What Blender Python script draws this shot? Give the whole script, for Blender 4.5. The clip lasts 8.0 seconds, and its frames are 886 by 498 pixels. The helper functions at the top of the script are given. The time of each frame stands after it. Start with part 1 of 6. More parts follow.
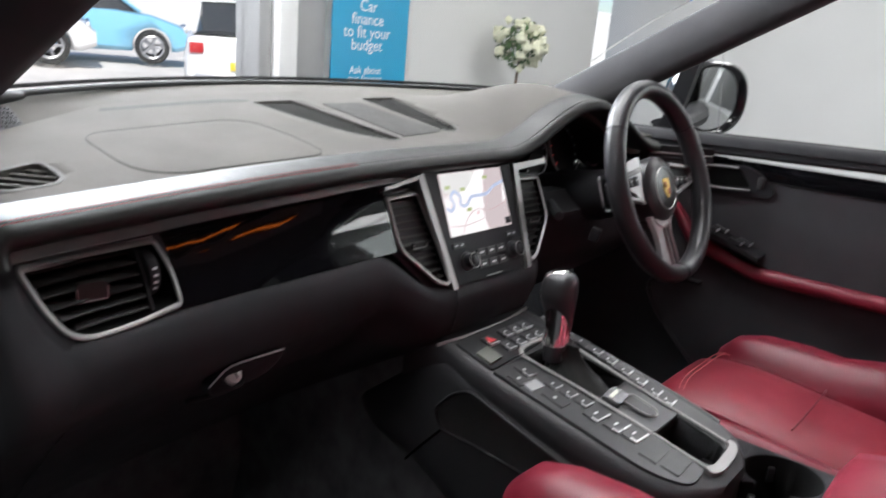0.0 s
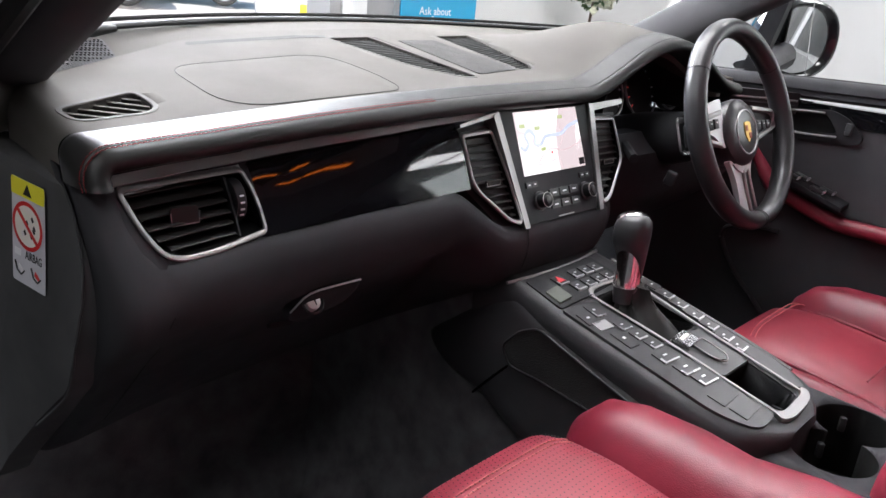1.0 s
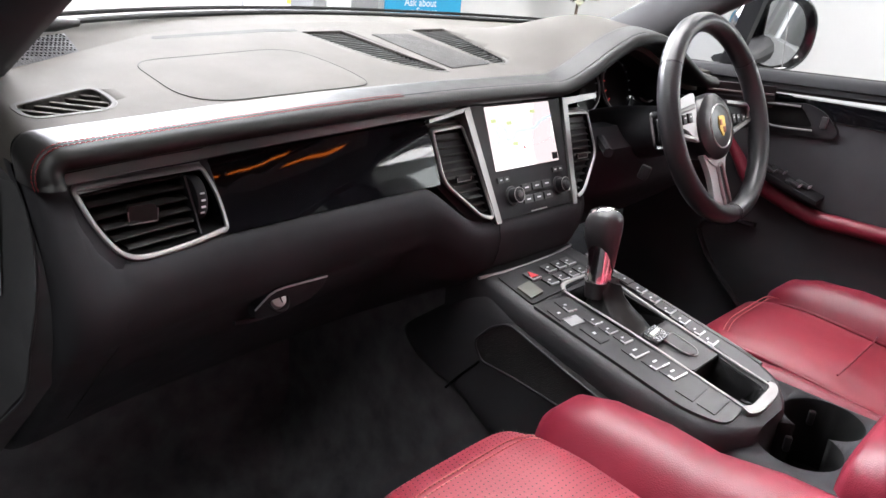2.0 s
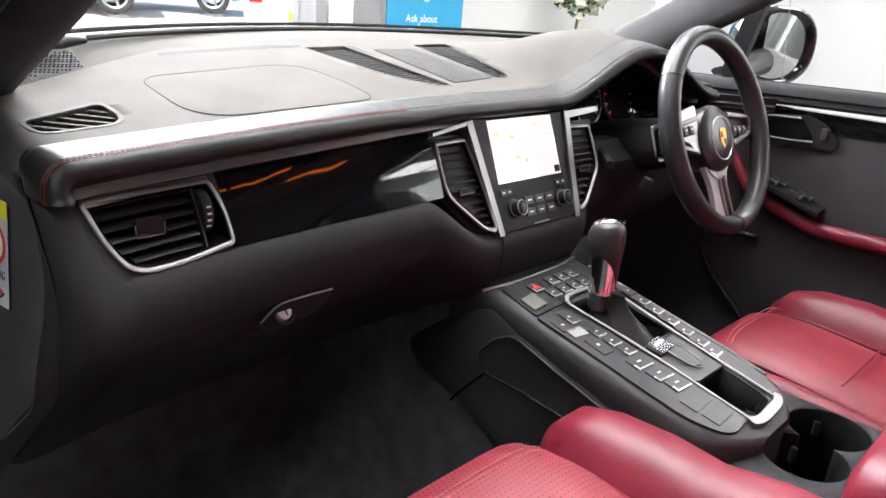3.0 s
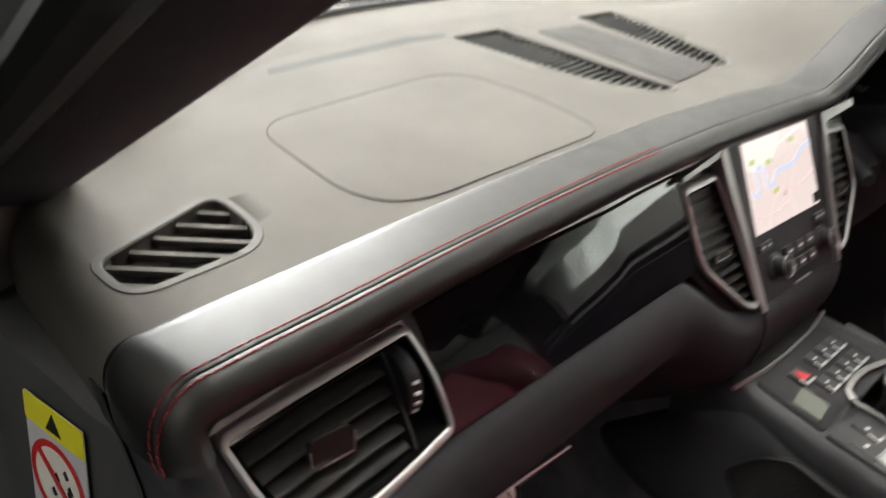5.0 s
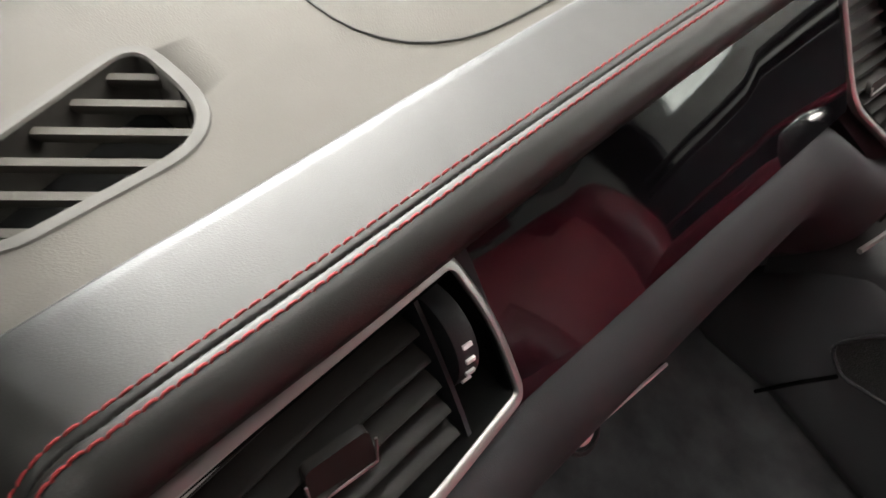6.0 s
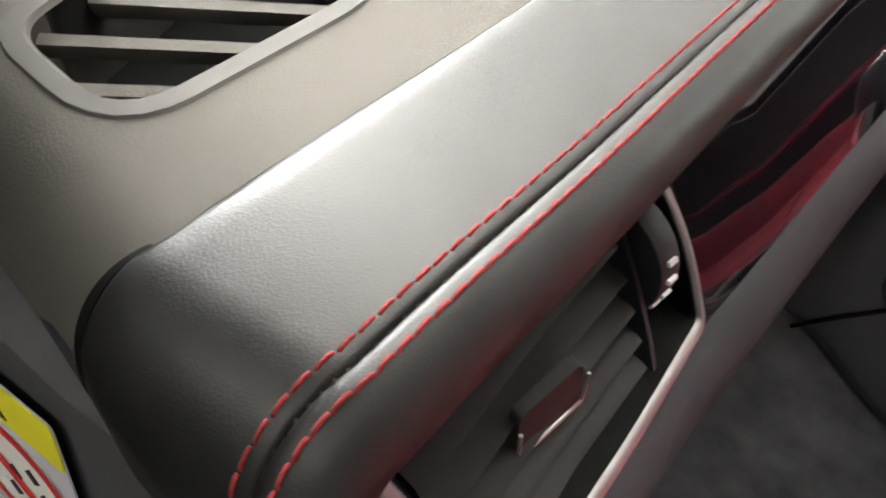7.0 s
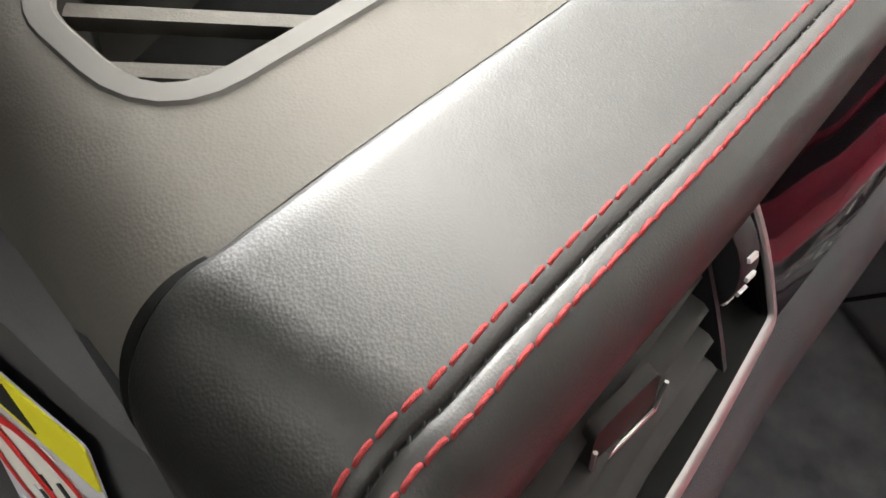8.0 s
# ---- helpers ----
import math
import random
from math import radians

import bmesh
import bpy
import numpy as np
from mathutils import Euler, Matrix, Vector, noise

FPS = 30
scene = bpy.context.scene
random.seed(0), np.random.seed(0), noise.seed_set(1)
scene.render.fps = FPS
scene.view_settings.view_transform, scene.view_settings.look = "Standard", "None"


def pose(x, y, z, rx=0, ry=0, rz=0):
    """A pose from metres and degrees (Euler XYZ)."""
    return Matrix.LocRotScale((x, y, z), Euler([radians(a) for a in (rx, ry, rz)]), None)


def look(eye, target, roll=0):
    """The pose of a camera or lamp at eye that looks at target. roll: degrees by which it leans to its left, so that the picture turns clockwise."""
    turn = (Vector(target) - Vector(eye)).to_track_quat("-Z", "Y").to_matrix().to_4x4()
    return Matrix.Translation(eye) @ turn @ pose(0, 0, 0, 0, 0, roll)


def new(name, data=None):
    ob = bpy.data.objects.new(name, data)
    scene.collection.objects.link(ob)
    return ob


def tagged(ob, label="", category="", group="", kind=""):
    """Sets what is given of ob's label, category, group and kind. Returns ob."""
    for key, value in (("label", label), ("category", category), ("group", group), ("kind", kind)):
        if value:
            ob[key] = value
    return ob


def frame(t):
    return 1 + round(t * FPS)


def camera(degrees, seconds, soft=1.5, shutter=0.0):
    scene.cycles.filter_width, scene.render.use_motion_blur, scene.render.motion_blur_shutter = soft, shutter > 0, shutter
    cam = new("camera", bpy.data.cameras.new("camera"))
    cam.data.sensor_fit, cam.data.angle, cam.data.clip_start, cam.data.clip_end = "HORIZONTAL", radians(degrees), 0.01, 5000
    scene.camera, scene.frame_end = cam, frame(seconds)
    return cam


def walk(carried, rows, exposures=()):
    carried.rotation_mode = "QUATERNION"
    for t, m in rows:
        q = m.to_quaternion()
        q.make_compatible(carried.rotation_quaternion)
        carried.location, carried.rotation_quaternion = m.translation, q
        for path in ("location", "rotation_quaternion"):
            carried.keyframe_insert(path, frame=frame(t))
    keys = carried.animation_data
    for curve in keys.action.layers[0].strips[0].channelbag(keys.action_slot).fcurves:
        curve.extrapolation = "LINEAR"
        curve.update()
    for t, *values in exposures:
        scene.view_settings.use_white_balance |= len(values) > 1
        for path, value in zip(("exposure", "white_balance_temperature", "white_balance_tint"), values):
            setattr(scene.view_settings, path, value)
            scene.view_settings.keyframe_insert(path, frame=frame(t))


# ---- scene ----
cam = camera(61.9, 8.0, shutter=0.5)
PATH = [
    (0, (-0.786, 0.08, 1.282), (0.713, 1.293, 0.748), 4.8),
    (0.5, (-0.8, 0.082, 1.272), (0.591, 1.363, 0.621), 5.0),
    (1, (-0.803, 0.08, 1.272), (0.556, 1.379, 0.589), 4.9),
    (1.5, (-0.788, 0.072, 1.272), (0.579, 1.357, 0.579), 4.9),
    (1.7, (-0.781, 0.068, 1.278), (0.589, 1.342, 0.572), 5.0),
    (3, (-0.787, 0.064, 1.277), (0.589, 1.353, 0.611), 4.6),
    (3.5, (-0.783, 0.065, 1.27), (0.579, 1.379, 0.62), 4.2),
    (4, (-0.765, 0.103, 1.3), (0.571, 1.441, 0.647), 3.5),
    (4.5, (-0.707, 0.245, 1.313), (0.601, 1.604, 0.648), 2.6),
    (5, (-0.683, 0.417, 1.3), (0.576, 1.727, 0.465), 1.8),
    (5.2, (-0.665, 0.469, 1.284), (0.562, 1.72, 0.319), 1.5),
    (6.3, (-0.573, 0.556, 1.253), (0.381, 1.637, -0.133), -1.1),
    (6.5, (-0.589, 0.577, 1.238), (0.462, 1.563, -0.149), 1.4),
    (7, (-0.618, 0.609, 1.221), (0.41, 1.546, -0.217), 4.7),
    (7.5, (-0.619, 0.623, 1.211), (0.377, 1.546, -0.257), 5.0),
    (8, (-0.615, 0.63, 1.213), (0.348, 1.527, -0.294), 4.8),
]
EXPOSURE = [(0.0, -0.05, 6200, 10), (0.5, 0.12, 6200, 12), (1.0, 0.35, 6200, 13), (1.5, 0.55, 6250, 13), (3.5, 0.72, 6350, 11), (4.5, 0.55, 6550, 7), (5.0, 0.45, 6750, 7),
            (6.5, 0.95, 6800, 8), (8.0, 1.34, 6800, 8)]
walk(cam, [(t, look(eye, target, roll)) for t, eye, target, roll in PATH], EXPOSURE)


# ---- world, sun, large lights ----
world = bpy.data.worlds.new("sky")
scene.world = world
world.use_nodes = True
wn = world.node_tree
sky = wn.nodes.new("ShaderNodeTexSky")
sky.sky_type, sky.sun_disc = "NISHITA", False
sky.sun_elevation, sky.sun_rotation = radians(44), radians(213.7)
wn.links.new(sky.outputs["Color"], wn.nodes["Background"].inputs["Color"])
wn.nodes["Background"].inputs["Strength"].default_value = 0.15

sun = new("sun", bpy.data.lights.new("sun", "SUN"))
sun.data.energy, sun.data.angle, sun.data.color = 5.0, radians(0.5), (1.0, 0.95, 0.88)
sun.matrix_world = look((-8, -4, 14), (0, 8, 0))


def window_light(x0, x1, z0, z1, y, watts, turn=0.0, name="window_light"):
    lamp = new(name, bpy.data.lights.new(name, "AREA"))
    lamp.data.shape, lamp.data.size, lamp.data.size_y, lamp.data.energy = "RECTANGLE", x1 - x0, z1 - z0, watts
    lamp.data.color = (0.97, 0.985, 1.0)
    lamp.matrix_world = pose((x0 + x1) / 2, y, (z0 + z1) / 2, -90, 0, turn)
    return lamp


sky_glow = window_light(-0.75, 1.45, 2.0, 3.05, 3.15, 170)
sky_glow.matrix_world = pose(0.35, 3.15, 2.5, -58, 0, 0)

# ---- materials ----


def material(name, colour, rough=0.5, metal=0.0, spec=0.5, coat=0.0, vary=0.12, scale=9.0, bump=0.0, grain=900.0,
             grain_type="NOISE", emit=None, emit_power=1.0, rough_vary=0.08):
    m = bpy.data.materials.new(name)
    m.use_nodes = True
    nt = m.node_tree
    b = nt.nodes["Principled BSDF"]
    co = nt.nodes.new("ShaderNodeTexCoord")
    b.inputs["Metallic"].default_value = metal
    b.inputs["Specular IOR Level"].default_value = spec
    b.inputs["Coat Weight"].default_value = coat
    b.inputs["Coat Roughness"].default_value = 0.03
    if vary > 0:
        n1 = nt.nodes.new("ShaderNodeTexNoise")
        n1.inputs["Scale"].default_value, n1.inputs["Detail"].default_value = scale, 6
        nt.links.new(co.outputs["Object"], n1.inputs["Vector"])
        ramp = nt.nodes.new("ShaderNodeValToRGB")
        lo, hi = [max(0, c * (1 - vary)) for c in colour], [min(1, c * (1 + vary)) for c in colour]
        ramp.color_ramp.elements[0].position, ramp.color_ramp.elements[1].position = 0.3, 0.7
        ramp.color_ramp.elements[0].color, ramp.color_ramp.elements[1].color = (*lo, 1), (*hi, 1)
        nt.links.new(n1.outputs["Fac"], ramp.inputs["Fac"])
        nt.links.new(ramp.outputs["Color"], b.inputs["Base Color"])
        mr = nt.nodes.new("ShaderNodeMapRange")
        mr.inputs["To Min"].default_value, mr.inputs["To Max"].default_value = max(0.02, rough - rough_vary), min(1, rough + rough_vary)
        n2 = nt.nodes.new("ShaderNodeTexNoise")
        n2.inputs["Scale"].default_value, n2.inputs["Detail"].default_value = scale * 4.3, 4
        nt.links.new(co.outputs["Object"], n2.inputs["Vector"])
        nt.links.new(n2.outputs["Fac"], mr.inputs["Value"])
        nt.links.new(mr.outputs["Result"], b.inputs["Roughness"])
    else:
        b.inputs["Base Color"].default_value = (*colour, 1)
        b.inputs["Roughness"].default_value = rough
    if bump > 0:
        if grain_type == "VORONOI":
            g = nt.nodes.new("ShaderNodeTexVoronoi")
            g.inputs["Scale"].default_value = grain
            out = g.outputs["Distance"]
        else:
            g = nt.nodes.new("ShaderNodeTexNoise")
            g.inputs["Scale"].default_value, g.inputs["Detail"].default_value = grain, 3
            out = g.outputs["Fac"]
        nt.links.new(co.outputs["Object"], g.inputs["Vector"])
        bn = nt.nodes.new("ShaderNodeBump")
        bn.inputs["Strength"].default_value, bn.inputs["Distance"].default_value = bump, 0.0006
        nt.links.new(out, bn.inputs["Height"])
        nt.links.new(bn.outputs["Normal"], b.inputs["Normal"])
    if emit:
        b.inputs["Emission Color"].default_value = (*emit, 1)
        b.inputs["Emission Strength"].default_value = emit_power
    return m


LEATHER = material("leather_grey_black", (0.008, 0.0079, 0.0075), 0.43, spec=0.40, vary=0.08, scale=14, bump=0.09, grain=1900, grain_type="VORONOI")
PAD = material("pad_grained", (0.088, 0.083, 0.075), 0.82, spec=0.08, vary=0.08, scale=11, bump=0.13, grain=1500, grain_type="VORONOI")
HIDE = material("wheel_leather", (0.024, 0.024, 0.026), 0.29, vary=0.12, scale=14, bump=0.12, grain=1000, grain_type="VORONOI", rough_vary=0.02)
SOFT = material("soft_plastic_dark", (0.031, 0.031, 0.034), 0.66, spec=0.12, vary=0.15, scale=8, bump=0.25, grain=1500)
# Darker copy of SOFT: shade on the dashboard's underside put into the colour.
SHADED_UNDER = material("underside_shade", (0.013, 0.013, 0.016), 0.6, spec=0.3, vary=0.15, scale=8, bump=0.25, grain=1500)
DARK = material("plastic_black", (0.014, 0.014, 0.016), 0.5, spec=0.3, vary=0.2, scale=12, bump=0.15, grain=1600)
ENDBLACK = material("end_black", (0.056, 0.056, 0.058), 0.55, spec=0.3, vary=0.2, scale=12, bump=0.15, grain=1600)
RIM = material("rim_grey", (0.082, 0.079, 0.074), 0.75, spec=0.12, vary=0.06, scale=20)
SLOTGREY = material("slot_dark_grey", (0.050, 0.050, 0.048), 0.8, spec=0.08, vary=0.1, scale=20)
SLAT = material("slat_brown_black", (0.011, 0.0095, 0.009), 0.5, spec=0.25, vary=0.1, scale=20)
GRILLE_DOTS = material("grille_grey", (0.05, 0.05, 0.053), 0.7, vary=0.2, scale=40, bump=1.0, grain=420, grain_type="VORONOI")
# Near-black for hollows and gaps: their inner shade is put into the colour.
RECESS_SHADE = material("recess_shade", (0.004, 0.004, 0.004), 0.8, spec=0.08, vary=0.2)
GLOSS = material("piano_black", (0.004, 0.004, 0.005), 0.04, spec=0.32, coat=0.0, vary=0.1, rough_vary=0.01)
SATIN = material("satin_metal", (0.35, 0.342, 0.338), 0.44, metal=1.0, vary=0.04, scale=3, rough_vary=0.02)
CHROME = material("chrome", (0.86, 0.86, 0.86), 0.14, metal=1.0, vary=0.03, scale=3, rough_vary=0.01)
DARKCHROME = material("dark_chrome", (0.30, 0.30, 0.31), 0.26, metal=1.0, vary=0.03, scale=3, rough_vary=0.02)
SILVER = material("silver_paint", (0.42, 0.42, 0.43), 0.34, metal=0.7, vary=0.05, scale=3, rough_vary=0.02)
RED = material("red_leather", (0.175, 0.014, 0.029), 0.36, vary=0.14, scale=10, bump=0.35, grain=800, grain_type="VORONOI")
RED_LIGHT = material("red_leather_perforated", (0.25, 0.024, 0.041), 0.42, vary=0.12, scale=10, bump=0.3, grain=800, grain_type="VORONOI")
THREAD = material("red_thread", (0.24, 0.032, 0.034), 0.8, spec=0.15, vary=0.3, scale=400, bump=0.8, grain=4000)
THREAD_SEAT = material("seat_thread", (0.45, 0.12, 0.12), 0.6, vary=0.2, scale=200)
CARPET = material("black_carpet", (0.13, 0.13, 0.137), 0.95, spec=0.06, vary=0.3, scale=25, bump=1.0, grain=700)
VISOR = material("visor_fabric", (0.42, 0.42, 0.41), 0.9, spec=0.1, vary=0.05, bump=0.3, grain=900)
LINING = material("roof_lining", (0.11, 0.11, 0.113), 0.9, spec=0.2, vary=0.1, bump=0.4, grain=900)
PILLAR = material("pillar_fabric", (0.055, 0.055, 0.058), 0.85, spec=0.3, vary=0.12, bump=0.5, grain=1000)
RUBBER = material("rubber", (0.008, 0.008, 0.008), 0.6, vary=0.2)
WALL = material("white_wall", (0.62, 0.62, 0.605), 0.7, vary=0.03, scale=2, bump=0.1, grain=60)
CEIL = material("ceiling_white", (0.45, 0.45, 0.44), 0.8, vary=0.03, scale=2)
CHARCOAL = material("grey_wall", (0.13, 0.13, 0.135), 0.7, vary=0.05, scale=2, bump=0.1, grain=60)
MIDGREY = material("mid_grey_wall", (0.34, 0.34, 0.335), 0.7, vary=0.05, scale=2, bump=0.1, grain=60)
DIMTRIM = material("dim_trim_strip", (0.06, 0.06, 0.062), 0.5, spec=0.25, vary=0.04, scale=4)
BRUSHED = material("brushed_strip", (0.46, 0.455, 0.45), 0.50, metal=0.8, vary=0.04, scale=4, rough_vary=0.03)
SPOKE = material("spoke_silver", (0.50, 0.50, 0.51), 0.34, metal=0.3, vary=0.03, scale=4, rough_vary=0.02)
BRIGHT = material("bright_plating", (0.55, 0.55, 0.56), 0.28, metal=0.55, vary=0.03, scale=4, rough_vary=0.02)
FLOOR = material("showroom_tile", (0.17, 0.17, 0.175), 0.25, vary=0.06, scale=3)
YARD = material("yard_concrete", (0.70, 0.66, 0.61), 0.9, vary=0.15, scale=1.2, bump=0.3, grain=30)
GREYPOST = material("grey_post", (0.30, 0.30, 0.30), 0.5, vary=0.05)
WHITEPOST = material("white_post", (0.75, 0.75, 0.74), 0.4, vary=0.03)
BANNER = material("banner_blue", (0.008, 0.30, 0.52), 0.55, vary=0.04, scale=3)
WHITEINK = material("white_ink", (0.80, 0.80, 0.80), 0.6, vary=0.0)
GREYINK = material("grey_icon_ink", (0.68, 0.68, 0.70), 0.5, vary=0.0)
REDINK = material("red_ink", (0.55, 0.02, 0.02), 0.5, vary=0.0)
HAZARD = material("hazard_red", (0.60, 0.03, 0.04), 0.4, vary=0.05)
YELLOWINK = material("yellow_ink", (0.72, 0.66, 0.03), 0.5, vary=0.04)
STICKER = material("sticker_silver", (0.52, 0.52, 0.56), 0.5, vary=0.03)
CREAM = material("sticker_cream", (0.72, 0.70, 0.64), 0.5, vary=0.03)
BLACKINK = material("black_ink", (0.01, 0.01, 0.01), 0.6, vary=0.0)
GOLD = material("badge_gold", (0.60, 0.38, 0.10), 0.35, metal=0.8, vary=0.2, scale=90)
LEAFGREEN = material("leaf_green", (0.05, 0.10, 0.03), 0.6, vary=0.4, scale=30)
FLOWER = material("flower_cream", (0.62, 0.62, 0.46), 0.7, vary=0.2, scale=30)
BARK = material("bark", (0.10, 0.07, 0.05), 0.9, vary=0.3, scale=40)
CARWHITE = material("car_paint_white", (0.78, 0.78, 0.78), 0.25, coat=0.6, vary=0.02)
CARBLUE = material("car_paint_blue", (0.22, 0.52, 0.72), 0.25, coat=0.8, vary=0.03)
CARBLACK = material("car_paint_black", (0.008, 0.008, 0.010), 0.12, coat=1.0, vary=0.05)
TYRE = material("tyre", (0.02, 0.02, 0.02), 0.8, vary=0.2)
CARGLASS = material("dark_car_glass", (0.03, 0.035, 0.04), 0.06, vary=0.1, rough_vary=0.01)
TAIL = material("tail_lamp_red", (0.45, 0.01, 0.015), 0.15, vary=0.1)
PLATE = material("plate_yellow", (0.75, 0.58, 0.04), 0.5, vary=0.03)
SIGNBLUE = material("sign_blue", (0.02, 0.09, 0.42), 0.5, vary=0.05)
BUTTON = material("button_black", (0.030, 0.030, 0.032), 0.36, vary=0.1)
TRIMBLACK = material("satin_black_trim", (0.026, 0.026, 0.028), 0.36, spec=0.55, vary=0.1, scale=30, rough_vary=0.02)
FLANK = material("tunnel_flank", (0.034, 0.034, 0.037), 0.42, spec=0.5, vary=0.12, scale=14, bump=0.2, grain=1300)
DOORCARD = material("door_lining_black", (0.046, 0.046, 0.050), 0.6, spec=0.22, vary=0.15, scale=10, bump=0.3, grain=1300)
BADGERED = material("badge_dull_red", (0.26, 0.06, 0.025), 0.4, metal=0.4, vary=0.1)
SIDEBLACK = material("console_side_black", (0.020, 0.020, 0.022), 0.48, spec=0.4, vary=0.15, scale=14, bump=0.35, grain=1300)
CONSOLE = material("console_grey", (0.11, 0.11, 0.117), 0.40, metal=0.15, vary=0.1, scale=30)
MIRROR = material("mirror_silver", (0.86, 0.88, 0.88), 0.015, metal=1.0, vary=0.0)
LITWHITE = material("dial_mark_white", (0.2, 0.2, 0.2), 0.5, vary=0.0, emit=(0.9, 0.95, 1.0), emit_power=0.02)
LITRED = material("dial_mark_red", (0.5, 0.03, 0.03), 0.5, vary=0.0, emit=(1.0, 0.12, 0.1), emit_power=0.2)
DAYLIGHT = material("bright_sky", (0.8, 0.8, 0.8), 0.9, vary=0.0, emit=(0.93, 1.0, 0.96), emit_power=4.6)
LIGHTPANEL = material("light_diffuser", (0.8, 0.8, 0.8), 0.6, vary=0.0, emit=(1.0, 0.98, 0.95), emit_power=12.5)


def glass(name, tint=(1, 1, 1), rough=0.0, ior=1.45):
    m = bpy.data.materials.new(name)
    m.use_nodes = True
    b = m.node_tree.nodes["Principled BSDF"]
    b.inputs["Base Color"].default_value = (*tint, 1)
    b.inputs["Transmission Weight"].default_value = 1.0
    b.inputs["Roughness"].default_value = rough
    b.inputs["IOR"].default_value = ior
    return m


GLASS = glass("clear_glass", ior=1.12)

# ---- building helpers ----
CX = 0.022                      # the car's centre line


def lerp_table(table):
    xs, ys = [p[0] for p in table], [p[1] for p in table]
    return lambda x: float(np.interp(x, xs, ys))


def finish(bm, sharp=35.0):
    bmesh.ops.remove_doubles(bm, verts=bm.verts, dist=1e-6)
    bmesh.ops.recalc_face_normals(bm, faces=bm.faces)
    lim = radians(sharp)
    for f in bm.faces:
        f.smooth = True
    for e in bm.edges:
        if len(e.link_faces) == 2 and e.calc_face_angle(0) > lim:
            e.smooth = False


def mesh_of(name, bm, mat, sharp=35.0):
    finish(bm, sharp)
    me = bpy.data.meshes.new(name)
    bm.to_mesh(me)
    bm.free()
    me.materials.append(mat)
    return me


def part(name, bm, mat, parent=None, label="", sharp=35.0):
    ob = new(name, mesh_of(name, bm, mat, sharp))
    if parent:
        ob.parent = parent
        ob.matrix_parent_inverse = parent.matrix_world.inverted()
    if label:
        tagged(ob, label)
    return ob


def thing(name, label, category, at=(0, 0, 0), group="", kind=""):
    ob = new(name)
    ob.empty_display_size = 0.05
    ob.matrix_world = Matrix.Translation(at)
    bpy.context.view_layer.update()
    return tagged(ob, label, category, group, kind)


def loft(rows, closed=False, caps=True):
    """A skin over rows of points; closed: every row is a loop, with caps at both ends."""
    bm = bmesh.new()
    vs = [[bm.verts.new(p) for p in row] for row in rows]
    n = len(rows[0])
    for a, b in zip(vs, vs[1:]):
        for i in range(n if closed else n - 1):
            j = (i + 1) % n
            bm.faces.new((a[i], a[j], b[j], b[i]))
    if closed and caps:
        bm.faces.new(vs[0][::-1])
        bm.faces.new(vs[-1])
    return bm


def slab(rows, down):
    """A solid sheet: the skin over rows, thickened by the vector down."""
    d = Vector(down)
    return loft([[Vector(p) for p in row] + [Vector(p) + d for p in reversed(row)] for row in rows], closed=True)


def box(x0, x1, y0, y1, z0, z1, bevel=0.0, seg=2):
    bm = bmesh.new()
    bmesh.ops.create_cube(bm, size=1, matrix=Matrix.Translation(((x0 + x1) / 2, (y0 + y1) / 2, (z0 + z1) / 2)) @ Matrix.Diagonal((x1 - x0, y1 - y0, z1 - z0, 1)))
    if bevel:
        bmesh.ops.bevel(bm, geom=bm.edges[:], offset=bevel, segments=seg, affect="EDGES", profile=0.5)
    return bm


def at_pose(bm, m):
    bmesh.ops.transform(bm, matrix=m, verts=bm.verts)
    return bm


def join(*bms):
    out = bmesh.new()
    for bm in bms:
        me = bpy.data.meshes.new("tmp")
        bm.to_mesh(me)
        bm.free()
        out.from_mesh(me)
        bpy.data.meshes.remove(me)
    return out


def cylinder(r, h, seg=24, r2=None, bevel=0.0):
    bm = bmesh.new()
    bmesh.ops.create_cone(bm, cap_ends=True, segments=seg, radius1=r, radius2=r if r2 is None else r2, depth=h)
    if bevel:
        rims = [e for e in bm.edges if abs(e.verts[0].co.z - e.verts[1].co.z) < 1e-6]
        bmesh.ops.bevel(bm, geom=rims, offset=bevel, segments=2, affect="EDGES", profile=0.5)
    return bm


def spline(points, n=12):
    """Catmull-Rom through points, n steps a span."""
    pts = [Vector(p) for p in points]
    pts = [2 * pts[0] - pts[1]] + pts + [2 * pts[-1] - pts[-2]]
    out = []
    for i in range(1, len(pts) - 2):
        a, b, c, d = pts[i - 1:i + 3]
        for k in range(n):
            t = k / n
            out.append(0.5 * (2 * b + (c - a) * t + (2 * a - 5 * b + 4 * c - d) * t * t + (3 * b - a - 3 * c + d) * t ** 3))
    out.append(pts[-2])
    return out


def tube(points, r, seg=8, closed=False, flat=1.0, up=(0, 0, 1)):
    """A round bar along points; flat squeezes it along up."""
    pts = [Vector(p) for p in points]
    n = len(pts)
    rows = []
    for i, p in enumerate(pts):
        a = pts[(i - 1) % n] if closed or i else pts[0]
        b = pts[(i + 1) % n] if closed or i < n - 1 else pts[-1]
        t = (b - a).normalized()
        s = t.cross(Vector(up))
        s = s.normalized() if s.length > 1e-4 else Vector((1, 0, 0))
        u = s.cross(t).normalized()
        rr = r(i / max(1, n - 1)) if callable(r) else r
        rows.append([p + rr * (math.cos(k * math.tau / seg) * s + flat * math.sin(k * math.tau / seg) * u) for k in range(seg)])
    if closed:
        bm = loft(rows + [rows[0]], closed=True, caps=False)
    else:
        bm = loft(rows, closed=True)
    return bm


